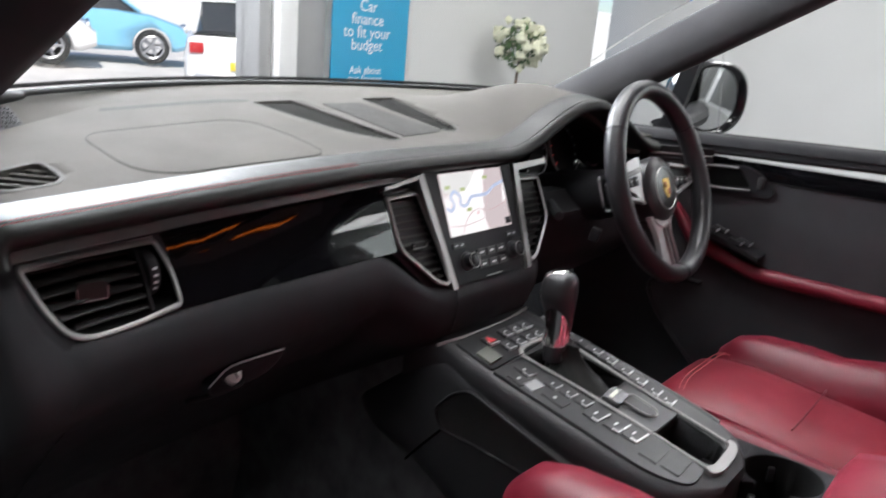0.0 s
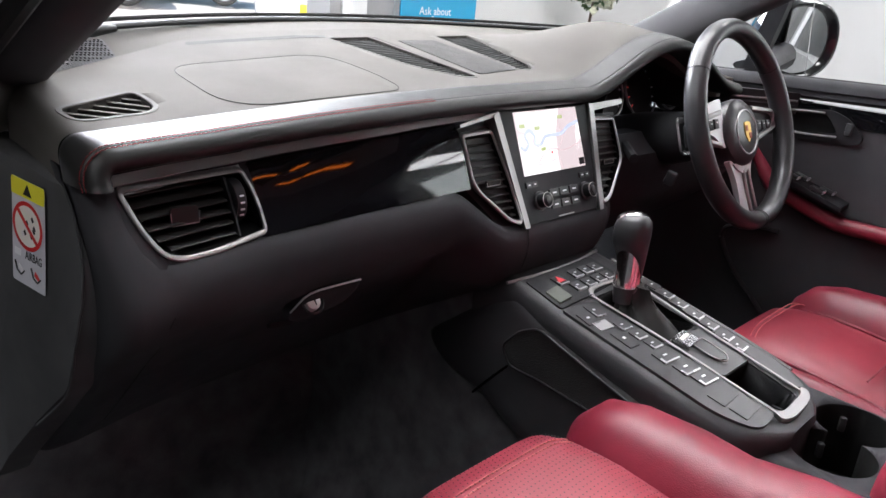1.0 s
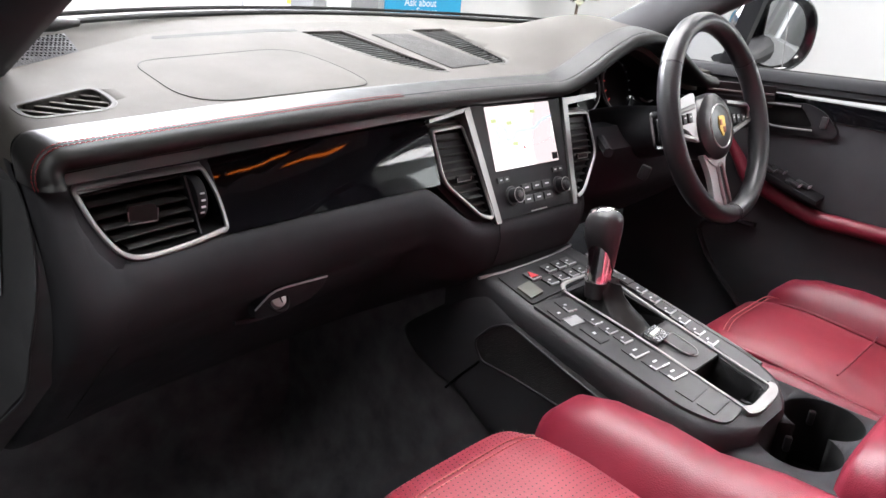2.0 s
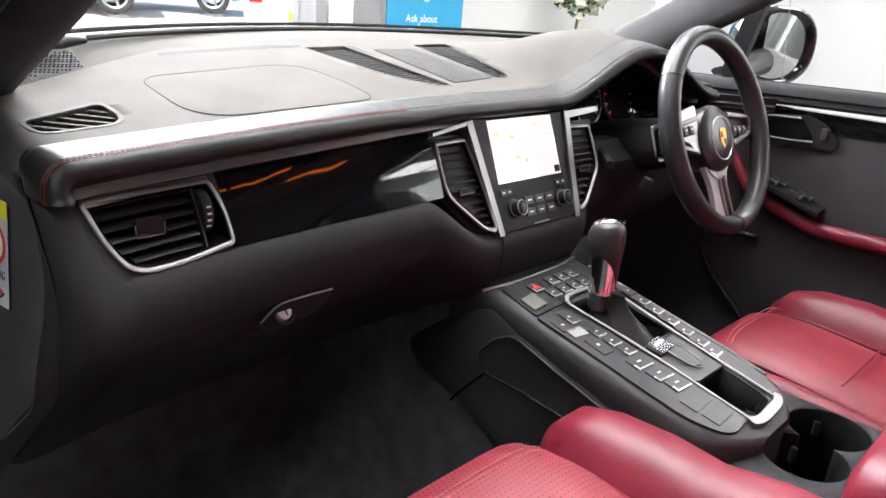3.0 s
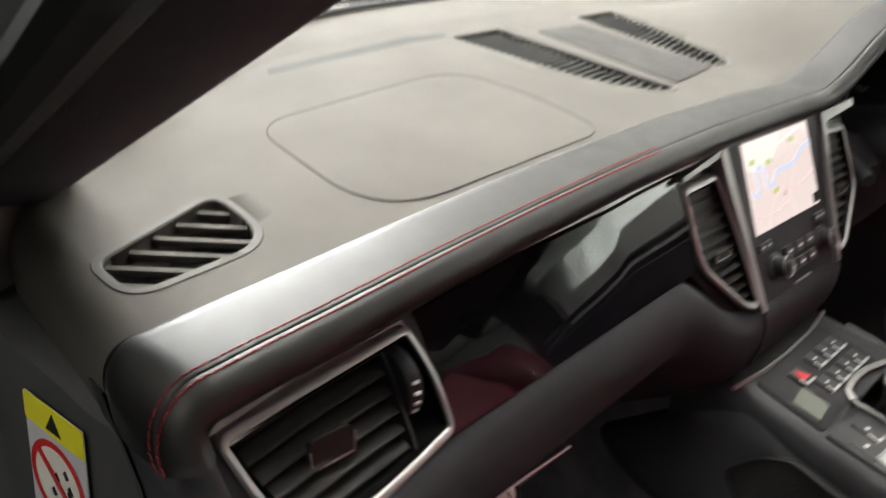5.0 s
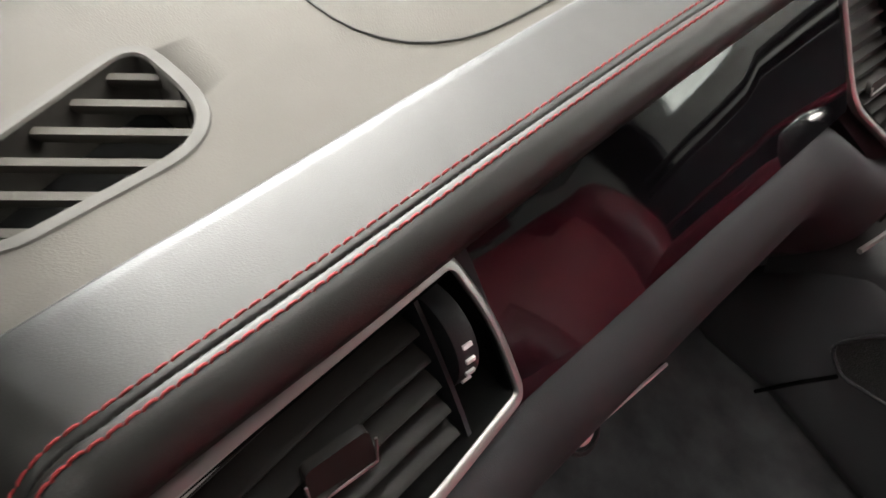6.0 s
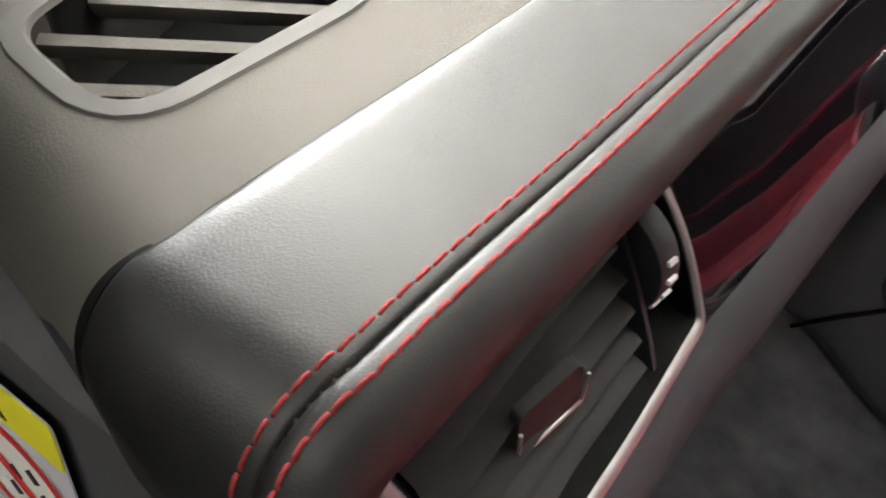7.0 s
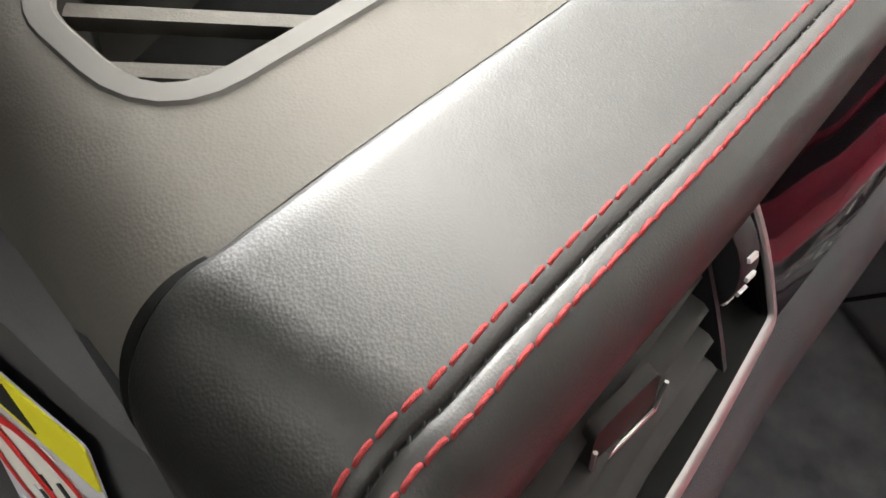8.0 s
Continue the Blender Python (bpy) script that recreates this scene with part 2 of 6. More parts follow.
def prism(outline, direction):
    """A solid from a plane outline pushed along direction."""
    d = Vector(direction)
    return loft([[Vector(p) for p in outline], [Vector(p) + d for p in outline]], closed=True)


def rounded(points, r, n=5):
    """A closed polygon (3D) with its corners rounded; r one radius or one a corner."""
    pts = [Vector(p) for p in points]
    out = []
    for i, p in enumerate(pts):
        a, b = pts[i - 1], pts[(i + 1) % len(pts)]
        rr = r[i] if isinstance(r, (list, tuple)) else r
        da, db = (a - p), (b - p)
        ra, rb = min(rr, da.length * 0.45), min(rr, db.length * 0.45)
        s, e = p + da.normalized() * ra, p + db.normalized() * rb
        for k in range(n + 1):
            t = k / n
            out.append((1 - t) ** 2 * s + 2 * t * (1 - t) * p + t * t * e)
    return out


def carve(ob, cutters):
    """Cuts solids out of ob for good."""
    for c in cutters:
        me = mesh_of("cutter", c, RECESS_SHADE)
        tool = new("cutter", me)
        mod = ob.modifiers.new("cut", "BOOLEAN")
        mod.operation, mod.object, mod.solver = "DIFFERENCE", tool, "EXACT"
        bpy.context.view_layer.update()
        done = bpy.data.meshes.new_from_object(ob.evaluated_get(bpy.context.evaluated_depsgraph_get()))
        ob.modifiers.clear()
        ob.data = done
        bpy.data.objects.remove(tool)
        bpy.data.meshes.remove(me)
    return ob


def lettering(text, size, m, mat, parent, name="lettering", depth=0.0008, align="CENTER"):
    cu = bpy.data.curves.new("text", "FONT")
    cu.body, cu.size, cu.extrude, cu.align_x, cu.align_y, cu.resolution_u = text, size, depth / 2, align, "CENTER", 3
    tmp = new("text", cu)
    bpy.context.view_layer.update()
    me = bpy.data.meshes.new_from_object(tmp.evaluated_get(bpy.context.evaluated_depsgraph_get()))
    bpy.data.objects.remove(tmp)
    bpy.data.curves.remove(cu)
    me.transform(m)
    me.materials.clear()
    me.materials.append(mat)
    ob = new(name, me)
    ob.parent = parent
    ob.matrix_parent_inverse = parent.matrix_world.inverted()
    return ob


# ---- the showroom ----
def showroom():
    def wall(name, bm, mat, label):
        return tagged(part(name, bm, mat), label, name.split("_")[0], kind="structure")
    wall("floor", box(-6.2, 5.69, -6.2, 3.5, -0.2, 0.0), FLOOR, "dark grey tiled showroom floor under the car")
    wall("ceiling", box(-6.2, 5.69, -6.2, 3.5, 3.3, 3.5), CEIL, "grey showroom ceiling with light panels")
    wall("wall_front", box(1.75, 4.88, 3.25, 3.45, 0, 3.3), WALL, "plain white showroom wall behind a banner and a plant")
    wall("wall_front_lintel", box(-0.9, 1.75, 3.25, 3.45, 3.1, 3.3), WALL, "white lintel over the showroom window")
    wall("wall_front_west", box(-6.2, -0.9, 3.25, 3.45, 0, 3.3), MIDGREY, "plain grey showroom wall beside the window")
    wall("wall_corner", box(4.88, 5.49, 3.25, 3.45, 0, 0.4), WALL, "white sill below a narrow bright window")
    east = box(5.49, 5.69, -1.5, 3.45, 0, 3.3)
    for y0, y1, z0, z1 in ((-6.2, -4.1, 0, 3.3), (-4.1, -1.5, 0, 2.2)):
        east = join(east, box(5.49, 5.69, y0, y1, z0, z1))
    wall("wall_east", east, WALL, "white showroom side wall with a high window")
    high = thing("window_2", "high side window with bright daylight behind it", "window", (5.5, -2.8, 2.2), kind="structure")
    for y0, y1, z0, z1 in ((-4.1, -4.04, 2.2, 3.3), (-1.56, -1.5, 2.2, 3.3), (-4.04, -1.56, 2.2, 2.25)):
        part("window_frame", box(5.52, 5.60, y0, y1, z0, z1), GREYPOST, high)
    tagged(part("backdrop", box(5.75, 5.77, -4.6, -1.0, 1.9, 3.5), DAYLIGHT), "plain bright overcast sky outside the high window", "sky", kind="structure")
    wall("wall_south", box(-6.2, 5.69, -6.4, -6.2, 0, 3.3), WALL, "plain white showroom back wall")
    wall("wall_west", box(-6.4, -6.2, -6.2, 3.45, 0, 3.3), CHARCOAL, "grey painted showroom side wall")
    post = thing("window_1", "grey and white metal posts of the glazed showroom front", "window", (1.5, 3.3, 0), kind="structure")
    part("window_frame", box(1.50, 1.575, 3.2, 3.4, 0, 3.1, 0.006), GREYPOST, post)
    part("window_frame", box(1.585, 1.70, 3.15, 3.4, 0, 3.1, 0.006), WHITEPOST, post)
    part("window_frame", box(1.705, 1.95, 3.23, 3.3, 0, 3.1, 0.006), GREYPOST, post)
    part("window_frame", box(-0.9, -0.82, 3.28, 3.4, 0, 3.1, 0.006), GREYPOST, post)
    pane = part("pane", box(-0.82, 1.50, 3.33, 3.345, 0, 3.1), GLASS, post)
    pane.visible_shadow = False


showroom()


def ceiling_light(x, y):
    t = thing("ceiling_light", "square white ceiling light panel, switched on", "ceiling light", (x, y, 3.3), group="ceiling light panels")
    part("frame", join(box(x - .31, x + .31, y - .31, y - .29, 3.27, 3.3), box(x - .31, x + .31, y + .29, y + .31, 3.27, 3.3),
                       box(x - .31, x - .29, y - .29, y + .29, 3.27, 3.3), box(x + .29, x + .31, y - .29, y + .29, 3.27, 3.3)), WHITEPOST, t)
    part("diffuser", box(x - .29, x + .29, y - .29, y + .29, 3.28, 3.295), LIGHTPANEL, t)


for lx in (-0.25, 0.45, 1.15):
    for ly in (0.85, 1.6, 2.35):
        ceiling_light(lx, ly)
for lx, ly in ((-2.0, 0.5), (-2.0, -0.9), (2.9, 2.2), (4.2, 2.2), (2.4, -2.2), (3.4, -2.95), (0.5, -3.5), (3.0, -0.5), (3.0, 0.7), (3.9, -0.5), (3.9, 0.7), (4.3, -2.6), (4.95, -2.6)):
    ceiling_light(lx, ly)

ground = tagged(part("ground", slab([[Vector((x, y, z)) for y, z in ((3.46, -.02), (6, .09), (10, .25), (15, .46), (60, .5), (600, .5))] for x in np.linspace(-400, 400, 17)], (0, 0, -.3)), YARD), "sunlit pale concrete yard with parked cars", "ground", kind="structure")


def banner():
    b = thing("banner_stand", "bright blue upright finance banner with white lettering", "banner", (2.26, 3.2, 0))
    part("sheet", box(1.965, 2.555, 3.195, 3.203, 0.08, 1.98), BANNER, b)
    part("base", box(1.95, 2.57, 3.12, 3.235, 0.0, 0.08, 0.01), SILVER, b)
    part("top_rail", box(1.96, 2.56, 3.19, 3.21, 1.98, 2.0, 0.004), SILVER, b)
    for word, z, s in (("Car", 1.455, 0.088), ("finance", 1.383, 0.088), ("to fit your", 1.313, 0.088), ("budget", 1.244, 0.088),
                       ("Ask about", 1.105, 0.060), ("our finance", 1.058, 0.060), ("options", 1.010, 0.060)):
        lettering(word, s, pose(2.225, 3.193, z, 90, 0, 0), WHITEINK, b, "lettering")


banner()


def flower_tree():
    x, y = 3.45, 3.0
    t = thing("flower_tree", "small potted tree with cream white blossoms on a thin stem", "plant", (x, y, 0))
    part("pot", at_pose(cylinder(0.13, 0.30, 24, 0.17, 0.01), Matrix.Translation((x, y, 0.15))), WHITEPOST, t)
    part("stem", tube(spline([(x, y, 0.28), (x + .01, y, .6), (x - .012, y, 0.9), (x + .01, y, 1.22)], 6), lambda u: 0.013 - 0.004 * u, 8), BARK, t)
    rnd = random.Random(4)
    leaves, blooms = bmesh.new(), []
    for k in range(260):
        d = Vector((rnd.gauss(0, 1), rnd.gauss(0, 1), rnd.gauss(0, 1))).normalized()
        c = Vector((x, y, 1.33)) + d * 0.17 * rnd.uniform(0.55, 1.05)
        m = Matrix.Translation(c) @ d.to_track_quat("Z", "Y").to_matrix().to_4x4() @ pose(0, 0, 0, rnd.uniform(-50, 50), rnd.uniform(-50, 50), rnd.uniform(0, 360))
        q = [m @ Vector(p) for p in ((0, -.028, 0), (.014, 0, .004), (0, .028, 0), (-.014, 0, .004))]
        leaves.faces.new([leaves.verts.new(p) for p in q])
    for k in range(34):
        d = Vector((rnd.gauss(0, 1), rnd.gauss(-0.4, 1), rnd.gauss(0.1, 1))).normalized()
        c = Vector((x, y, 1.33)) + d * rnd.uniform(.13, .18)
        s = bmesh.new()
        bmesh.ops.create_icosphere(s, subdivisions=2, radius=rnd.uniform(0.024, 0.04))
        for v in s.verts:
            v.co *= 1 + 0.25 * math.sin(9 * v.co.x / 0.03 + 7 * v.co.y / 0.03 + k)
        blooms.append(at_pose(s, Matrix.Translation(c)))
    part("leaves", leaves, LEAFGREEN, t)
    part("blossom", join(*blooms), FLOWER, t)


flower_tree()


def parked_car(x, y, turn, paint, label, level, group="cars parked in the yard"):
    """A small hatchback, its nose along its own +x."""
    t = thing("parked_car", label, "car", (0, 0, 0), group=group)
    L, W = 3.95, 0.86
    rows = []
    prof = [(-L / 2, .35, .62, .80), (-L / 2 + .12, .30, .92, .84), (-L / 2 + .45, .25, 1.0, .86), (-.5, .22, 1.0, .86), (.55, .22, .98, .86),
            (1.2, .24, .93, .86), (L / 2 - .25, .26, .78, .82), (L / 2, .34, .60, .70)]
    for px, z0, z1, w in prof:
        ring = [(-w, z0 + .08), (-w, (z0 + z1) / 2), (-w + .05, z1 - .04), (-w + .16, z1), (w - .16, z1), (w - .05, z1 - .04), (w, (z0 + z1) / 2), (w, z0 + .08), (w - .1, z0), (-w + .1, z0)]
        rows.append([(px, a, b) for a, b in ring])
    body = part("body", loft(rows, closed=True), paint, t, sharp=40)
    cuts = []
    for wx in (-1.22, 1.25):
        cuts.append(at_pose(cylinder(0.36, 2.2, 28), pose(wx, 0, .32, 90)))
    carve(body, cuts)
    cabin = [[(px, s * w, z) for s, w, z in ((-1, wb, .95), (-1, wt, zt_), (1, wt, zt_), (1, wb, .95))] for px, wb, wt, zt_ in
             ((-1.85, .70, .60, 1.0), (-1.55, .76, .62, 1.38), (-.9, .78, .62, 1.47), (.0, .78, .62, 1.47), (.35, .78, .63, 1.42), (1.05, .74, .66, .97))]
    part("windows", loft(cabin, closed=True), CARGLASS, t)
    part("roof", slab([[(px, -.64, z), (px, -.3, z + .025), (px, .3, z + .025), (px, .64, z)] for px, z in ((-1.6, 1.38), (-.9, 1.475), (0, 1.475), (.4, 1.42))], (0, 0, -.03)), paint, t)
    for s in (-1, 1):
        for a in ((-1.5, .62, 1.38, -1.8, .72, .96), (.38, .63, 1.42, 1.05, .74, .96), (-.35, .635, 1.46, -.3, .79, .96)):
            part("pillar", tube([(a[0], s * a[1], a[2]), (a[3], s * a[4], a[5])], .03, 6), paint, t)
        part("headlight", at_pose(cylinder(.12, .06, 16, bevel=.01), pose(1.86, s * .60, .68, 0, 75)), CHROME, t)
        part("tail_light", box(-1.99, -1.86, s * .68 - .09, s * .68 + .09, .70, .84, .02), TAIL, t)
    part("number_plate", box(-2.0, -1.965, -.26, .26, .50, .61, .004), PLATE, t)
    part("bumper", box(-2.0, -1.82, -.72, .72, .30, .46, .05), SILVER, t)
    for wx in (-1.22, 1.25):
        for s in (-1, 1):
            ty = part("wheel", at_pose(join(at_pose(tube([(0.255 * math.cos(k * math.tau / 28), 0.255 * math.sin(k * math.tau / 28), 0) for k in range(28)], 0.062, 10, closed=True), pose(0, 0, 0)),), pose(wx, s * .76, .32, 90)), TYRE, t)
            spokes = [at_pose(box(.03, .215, -.022, .022, -.012, .012, .004), pose(0, 0, s * -.04 * s, 0, 0, k * 72)) for k in range(5)]
            part("rim", at_pose(join(tube([(0.205 * math.cos(k * math.tau / 28), 0.205 * math.sin(k * math.tau / 28), 0) for k in range(28)], 0.022, 8, closed=True), cylinder(.05, .05, 16), *spokes), pose(wx, s * .80, .32, 90)), SILVER, ty)
    t.matrix_world = pose(x, y, level, 0, 0, turn)
    return t


parked_car(6.1, 15.1, -29, CARBLUE, "sky blue hatchback parked side on in the yard", .46)
parked_car(3.75, 14.3, -21, CARWHITE, "white hatchback parked nose out in the yard", .43)
parked_car(6.4, 10.2, 56, CARWHITE, "white hatchback parked tail towards the showroom", .22)
parked_car(3.5, -4.1, 100, CARWHITE, "white hatchback standing in the showroom behind", 0.0, "")
SIGN_X = 4.20
sign = thing("yard_sign", "tall blue forecourt sign panel on a post", "sign", (4.28, 7.08, .12))
part("panel", box(SIGN_X, SIGN_X + .16, 7.0, 7.05, 1.05, 2.6, .01), SIGNBLUE, sign)
part("post", box(SIGN_X + .05, SIGN_X + .10, 7.06, 7.11, .1, 2.0, .005), GREYPOST, sign)
far = tagged(part("backdrop", box(-60, 90, 48, 48.5, -1, 7), WALL), "pale buildings beyond the yard", "backdrop", kind="structure")


# ---- the dashboard ----
st_y = lerp_table([(-.62, .650), (-.60, .661), (-.56, .666), (-.515, .670), (-.443, .678), (-.34, .688), (-.24, .696), (-.1, .703), (.1, .705), (.25, .703), (.70, .69)])
ridge_y = lerp_table([(-.66, .80), (-.608, .826), (-.53, .882), (-.355, .992), (-.23, 1.03), (-.1, 1.047), (.02, 1.06), (.2, 1.047), (.40, .992), (.575, .882), (.66, .82)])
face_b = lerp_table([(-.60, .620), (-.58, .627), (-.52, .640), (-.446, .650), (-.3, .660), (-.144, .669), (.2, .669)])


def glass_y(x):
    return 1.205 - 0.62 * (x - 0.15) ** 2 if x < .15 else 1.205 - .62 * (x - .15) ** 2


def top_z(x, y):
    z = 1.133 + 0.13 * (y - 0.70) + 0.008 * (1 - min(1, ((x - CX) / 0.62) ** 2))
    t = min(1, max(0, (-.584 - x) / .022))
    z -= 0.024 * (1 - math.sqrt(1 - t * t))
    # the hood over the instruments
    u = min(1, abs(x - .352) / .232)
    hood = (0.5 + 0.5 * math.cos(math.pi * u)) ** 0.8
    fade = min(1, max(0, (1.06 - y) / .26))
    return z + 0.074 * hood * fade * fade * (3 - 2 * fade)


def seam_y(x):
    return st_y(x) + .0354


def face(x, z):
    """The front face of vents, trim panel and screen."""
    u = max(0, (z - 1.037) / .057)
    return face_b(x) + 0.47 * (z - 1.037) + .008 * u * u * min(1, max(0, (-.25 - x) / .15))


dash = thing("dashboard", "dark grey leather dashboard with red double stitching and gloss black trim", "dashboard", (CX, .9, 1.0))

xs = [-.606 + .022 * (1 - math.cos(k / 10 * math.pi / 2)) for k in range(10)] + list(np.linspace(-.584, .66, 64))
rows = []
for x in xs:
    y0, y1 = seam_y(x) + .0003, ridge_y(x)
    rows.append([Vector((x, y0 - .0002, top_z(x, y0) - .0012)), Vector((x, y0, top_z(x, y0) - .0002))] +
                [Vector((x, y0 + .002 + (y1 - y0 - .006) * k / 28, top_z(x, y0 + (y1 - y0) * k / 28))) for k in range(1, 29)] +
                [Vector((x, y1, top_z(x, y1) - .005))])
pad = part("top_pad", slab(rows, (0, 0, -.035)), PAD, dash, "grained grey upper pad", sharp=30)


def flat_rounded(pts, r, n=6):
    return [(p.x, p.y) for p in rounded([(x, y, 0) for x, y in pts], r, n)]


DEFROST = flat_rounded([(-.583, .760), (-.580, .727), (-.516, .734), (-.503, .750), (-.505, .793)], [.008, .014, .012, .02, .012])
VENT_L = flat_rounded([(-.129, .990), (-.050, .998), (-.035, .778), (-.060, .780), (-.100, .832)], [.004, .004, .008, .02, .03])
VENT_R = flat_rounded([(.106, 1.008), (.186, 1.012), (.128, .812), (.110, .800), (.088, .806)], [.004, .006, .012, .01, .006])
GRILLE = flat_rounded([(-.010, .975), (.073, .978), (.080, .802), (-.020, .786)], [.006, .006, .006, .008])


def top_cut(pts):
    return loft([[(x, y, top_z(x, y) - .028) for x, y in pts], [(x, y, top_z(x, y) + .02) for x, y in pts]], closed=True)


carve(pad, [top_cut(DEFROST), top_cut(VENT_L), top_cut(VENT_R)])


def defrost_vent(outline, count, slant, name, label, spread, lip=.0060):
    v = thing(name, label, "air vent", (outline[0][0], outline[0][1], 1.13), group="demister vents in the dashboard top")
    n = len(outline)
    cx, cy = sum(p[0] for p in outline) / n, sum(p[1] for p in outline) / n
    ring = []
    for k in range(5):
        a = k / 4 * math.pi
        grow, lift = -math.cos(a) * lip * .5 + lip * .45, min(.0011, math.sin(a) * .0016)
        row = []
        for i, (x, y) in enumerate(outline):
            px, py = outline[i - 1]
            qx, qy = outline[(i + 1) % n]
            d = Vector((qy - py, px - qx)).normalized()
            if d.dot(Vector((x - cx, y - cy))) < 0:
                d = -d
            xx, yy = x + d.x * grow, y + d.y * grow
            row.append(Vector((xx, yy, top_z(xx, yy) + lift - .0006)))
        ring.append(row)
    part("frame", loft(ring + [ring[0]], closed=True, caps=False), RIM, v, "moulded grey rim")
    # Duct walls and an added floor plate, near-black to paint the depth's shade.
    part("duct", loft([[(x, y, top_z(x, y) - .0005) for x, y in outline], [(x, y, top_z(x, y) - .027) for x, y in outline]], closed=True, caps=False), RECESS_SHADE, v)
    part("duct_floor", loft([[(x, y, top_z(x, y) - h) for x, y in outline] for h in (.0235, .0255)], closed=True), RECESS_SHADE, v)
    # slats, each clipped to the outline along its own line
    d = Vector((math.cos(slant), math.sin(slant)))
    nrm = Vector((-d.y, d.x))
    offs = [Vector(p).dot(nrm) for p in outline]
    lo, hi = min(offs), max(offs)
    for k in range(count):
        o = lo + (hi - lo) * (k + spread) / count
        hits = []
        for i in range(n):
            a, b = Vector(outline[i - 1]), Vector(outline[i])
            da, db = a.dot(nrm) - o, b.dot(nrm) - o
            if da * db < 0:
                hits.append((a + (b - a) * da / (da - db)).dot(d))
        if len(hits) < 2 or max(hits) - min(hits) < .006:
            continue
        a, b = d * min(hits) + nrm * o, d * max(hits) + nrm * o
        w = (hi - lo) / count * (.34 if count > 8 else .26)
        quad = []
        for q, e in ((a, 0), (b, 0)):
            z = top_z(q.x, q.y)
            quad.append([Vector((q.x + nrm.x * s, q.y + nrm.y * s, z + dz)) for s, dz in ((-w * .5, -.004), (w * .3, -.0032), (w * .5, -.0045), (w * .62, -.0085), (w * .3, -.0090), (-w * .35, -.0058))])
        part("slat", loft(quad, closed=True), SLOTGREY if count > 8 else PAD, v)
    return v


defrost_vent(DEFROST, 6, radians(-38), "side_demister_vent", "side demister vent with slanted grey slats in the dashboard top", .5)
defrost_vent(VENT_L, 26, radians(10), "centre_demister_vent", "long slatted demister vent in the dashboard top", .5)
defrost_vent(VENT_R, 24, radians(10), "centre_demister_vent", "shorter slatted demister vent beside the speaker grille", .5)


def surface_patch(outline, lift, skirt):
    """A thin cover lying on the dashboard top, with a grid of its own inside the outline."""
    n = len(outline)
    cx, cy = sum(p[0] for p in outline) / n, sum(p[1] for p in outline) / n
    rws = []
    for f, dz in ((1, -skirt), (1, lift * .6), (.985, lift), (.8, lift), (.6, lift), (.4, lift), (.2, lift), (.02, lift)):
        rws.append([Vector((cx + (x - cx) * f, cy + (y - cy) * f, top_z(cx + (x - cx) * f, cy + (y - cy) * f) + dz)) for x, y in outline])
    return loft(rws, closed=True)


part("speaker_grille", surface_patch(GRILLE, .0012, .002), material("grille_cloth", (.060, .059, .056), .85, spec=.08, vary=.15, scale=30, bump=1.0, grain=1500, grain_type="VORONOI"), dash, "dark grey perforated speaker grille")
AIRBAG = flat_rounded([(-.440, .722), (-.200, .741), (-.190, .815), (-.205, .908), (-.434, .872)], [.060, .026, .05, .055, .035], 8)
part("airbag_cover", surface_patch(AIRBAG, .0004, .001), PAD, dash)
part("airbag_seam", tube([Vector((x, y, top_z(x, y) + .0002)) for x, y in AIRBAG], .0006, 6, closed=True), SLOTGREY, dash, "fine dark seam round the airbag cover")

# ledge under the windscreen, with the corner speaker
rows = []
for x in list(np.linspace(-.70, .76, 50)):
    y0, y1 = ridge_y(max(-.66, min(.66, x))) - .002, glass_y(x) + .035
    y0 = min(y0, y1 - .03)
    rows.append([Vector((x, y0 + (y1 - y0) * k / 6, 1.133 + .13 * (y0 - .70) - .007 + (1.188 - (1.133 + .13 * (y0 - .70) - .007)) * (k / 6) ** .8)) for k in range(7)])
part("rear_ledge", slab(rows, (0, 0, -.03)), PAD, dash, "grey ledge below the windscreen", sharp=50)
SLOT_TOP = flat_rounded([(-.367, .960), (-.184, .990), (-.130, .994), (-.128, 1.006), (-.180, 1.006), (-.362, .973)], .004, 3)
part("demister_slot", surface_patch(SLOT_TOP, .0006, .002), SLOTGREY, dash, "slim dark demister slot")


def ledge_z(x, y):
    y0, y1 = ridge_y(max(-.66, min(.66, x))) - .002, glass_y(x) + .035
    y0 = min(y0, y1 - .03)
    low = 1.133 + .13 * (y0 - .70) - .007
    return low + (1.188 - low) * min(1, max(0, (y - y0) / (y1 - y0))) ** .8


rows = []
for x in np.linspace(-.605, -.462, 10):
    y0, y1 = ridge_y(x) + .006, glass_y(x) + .004
    rows.append([Vector((x, y0 + (y1 - y0) * k / 8, ledge_z(x, y0 + (y1 - y0) * k / 8) + (.0015 if 0 < k < 8 else -.001))) for k in range(9)])
speaker = part("corner_speaker", slab(rows, (0, 0, -.004)), GRILLE_DOTS, dash, "perforated dark corner speaker grille")
dots = []
for i in range(30):
    for j in range(26):
        x, y = -.603 + i * .0049 + (j % 2) * .00245, .86 + j * .0046 + i * .0020
        if ridge_y(x) + .010 < y < glass_y(x) and x < -.464:
            dots.append(at_pose(cylinder(.0013, .0014, 6), Matrix.Translation((x, y, ledge_z(x, y) + .0017))))
if dots:
    tagged(part("perforation", join(*dots), BLACKINK, speaker), kind="stuff")

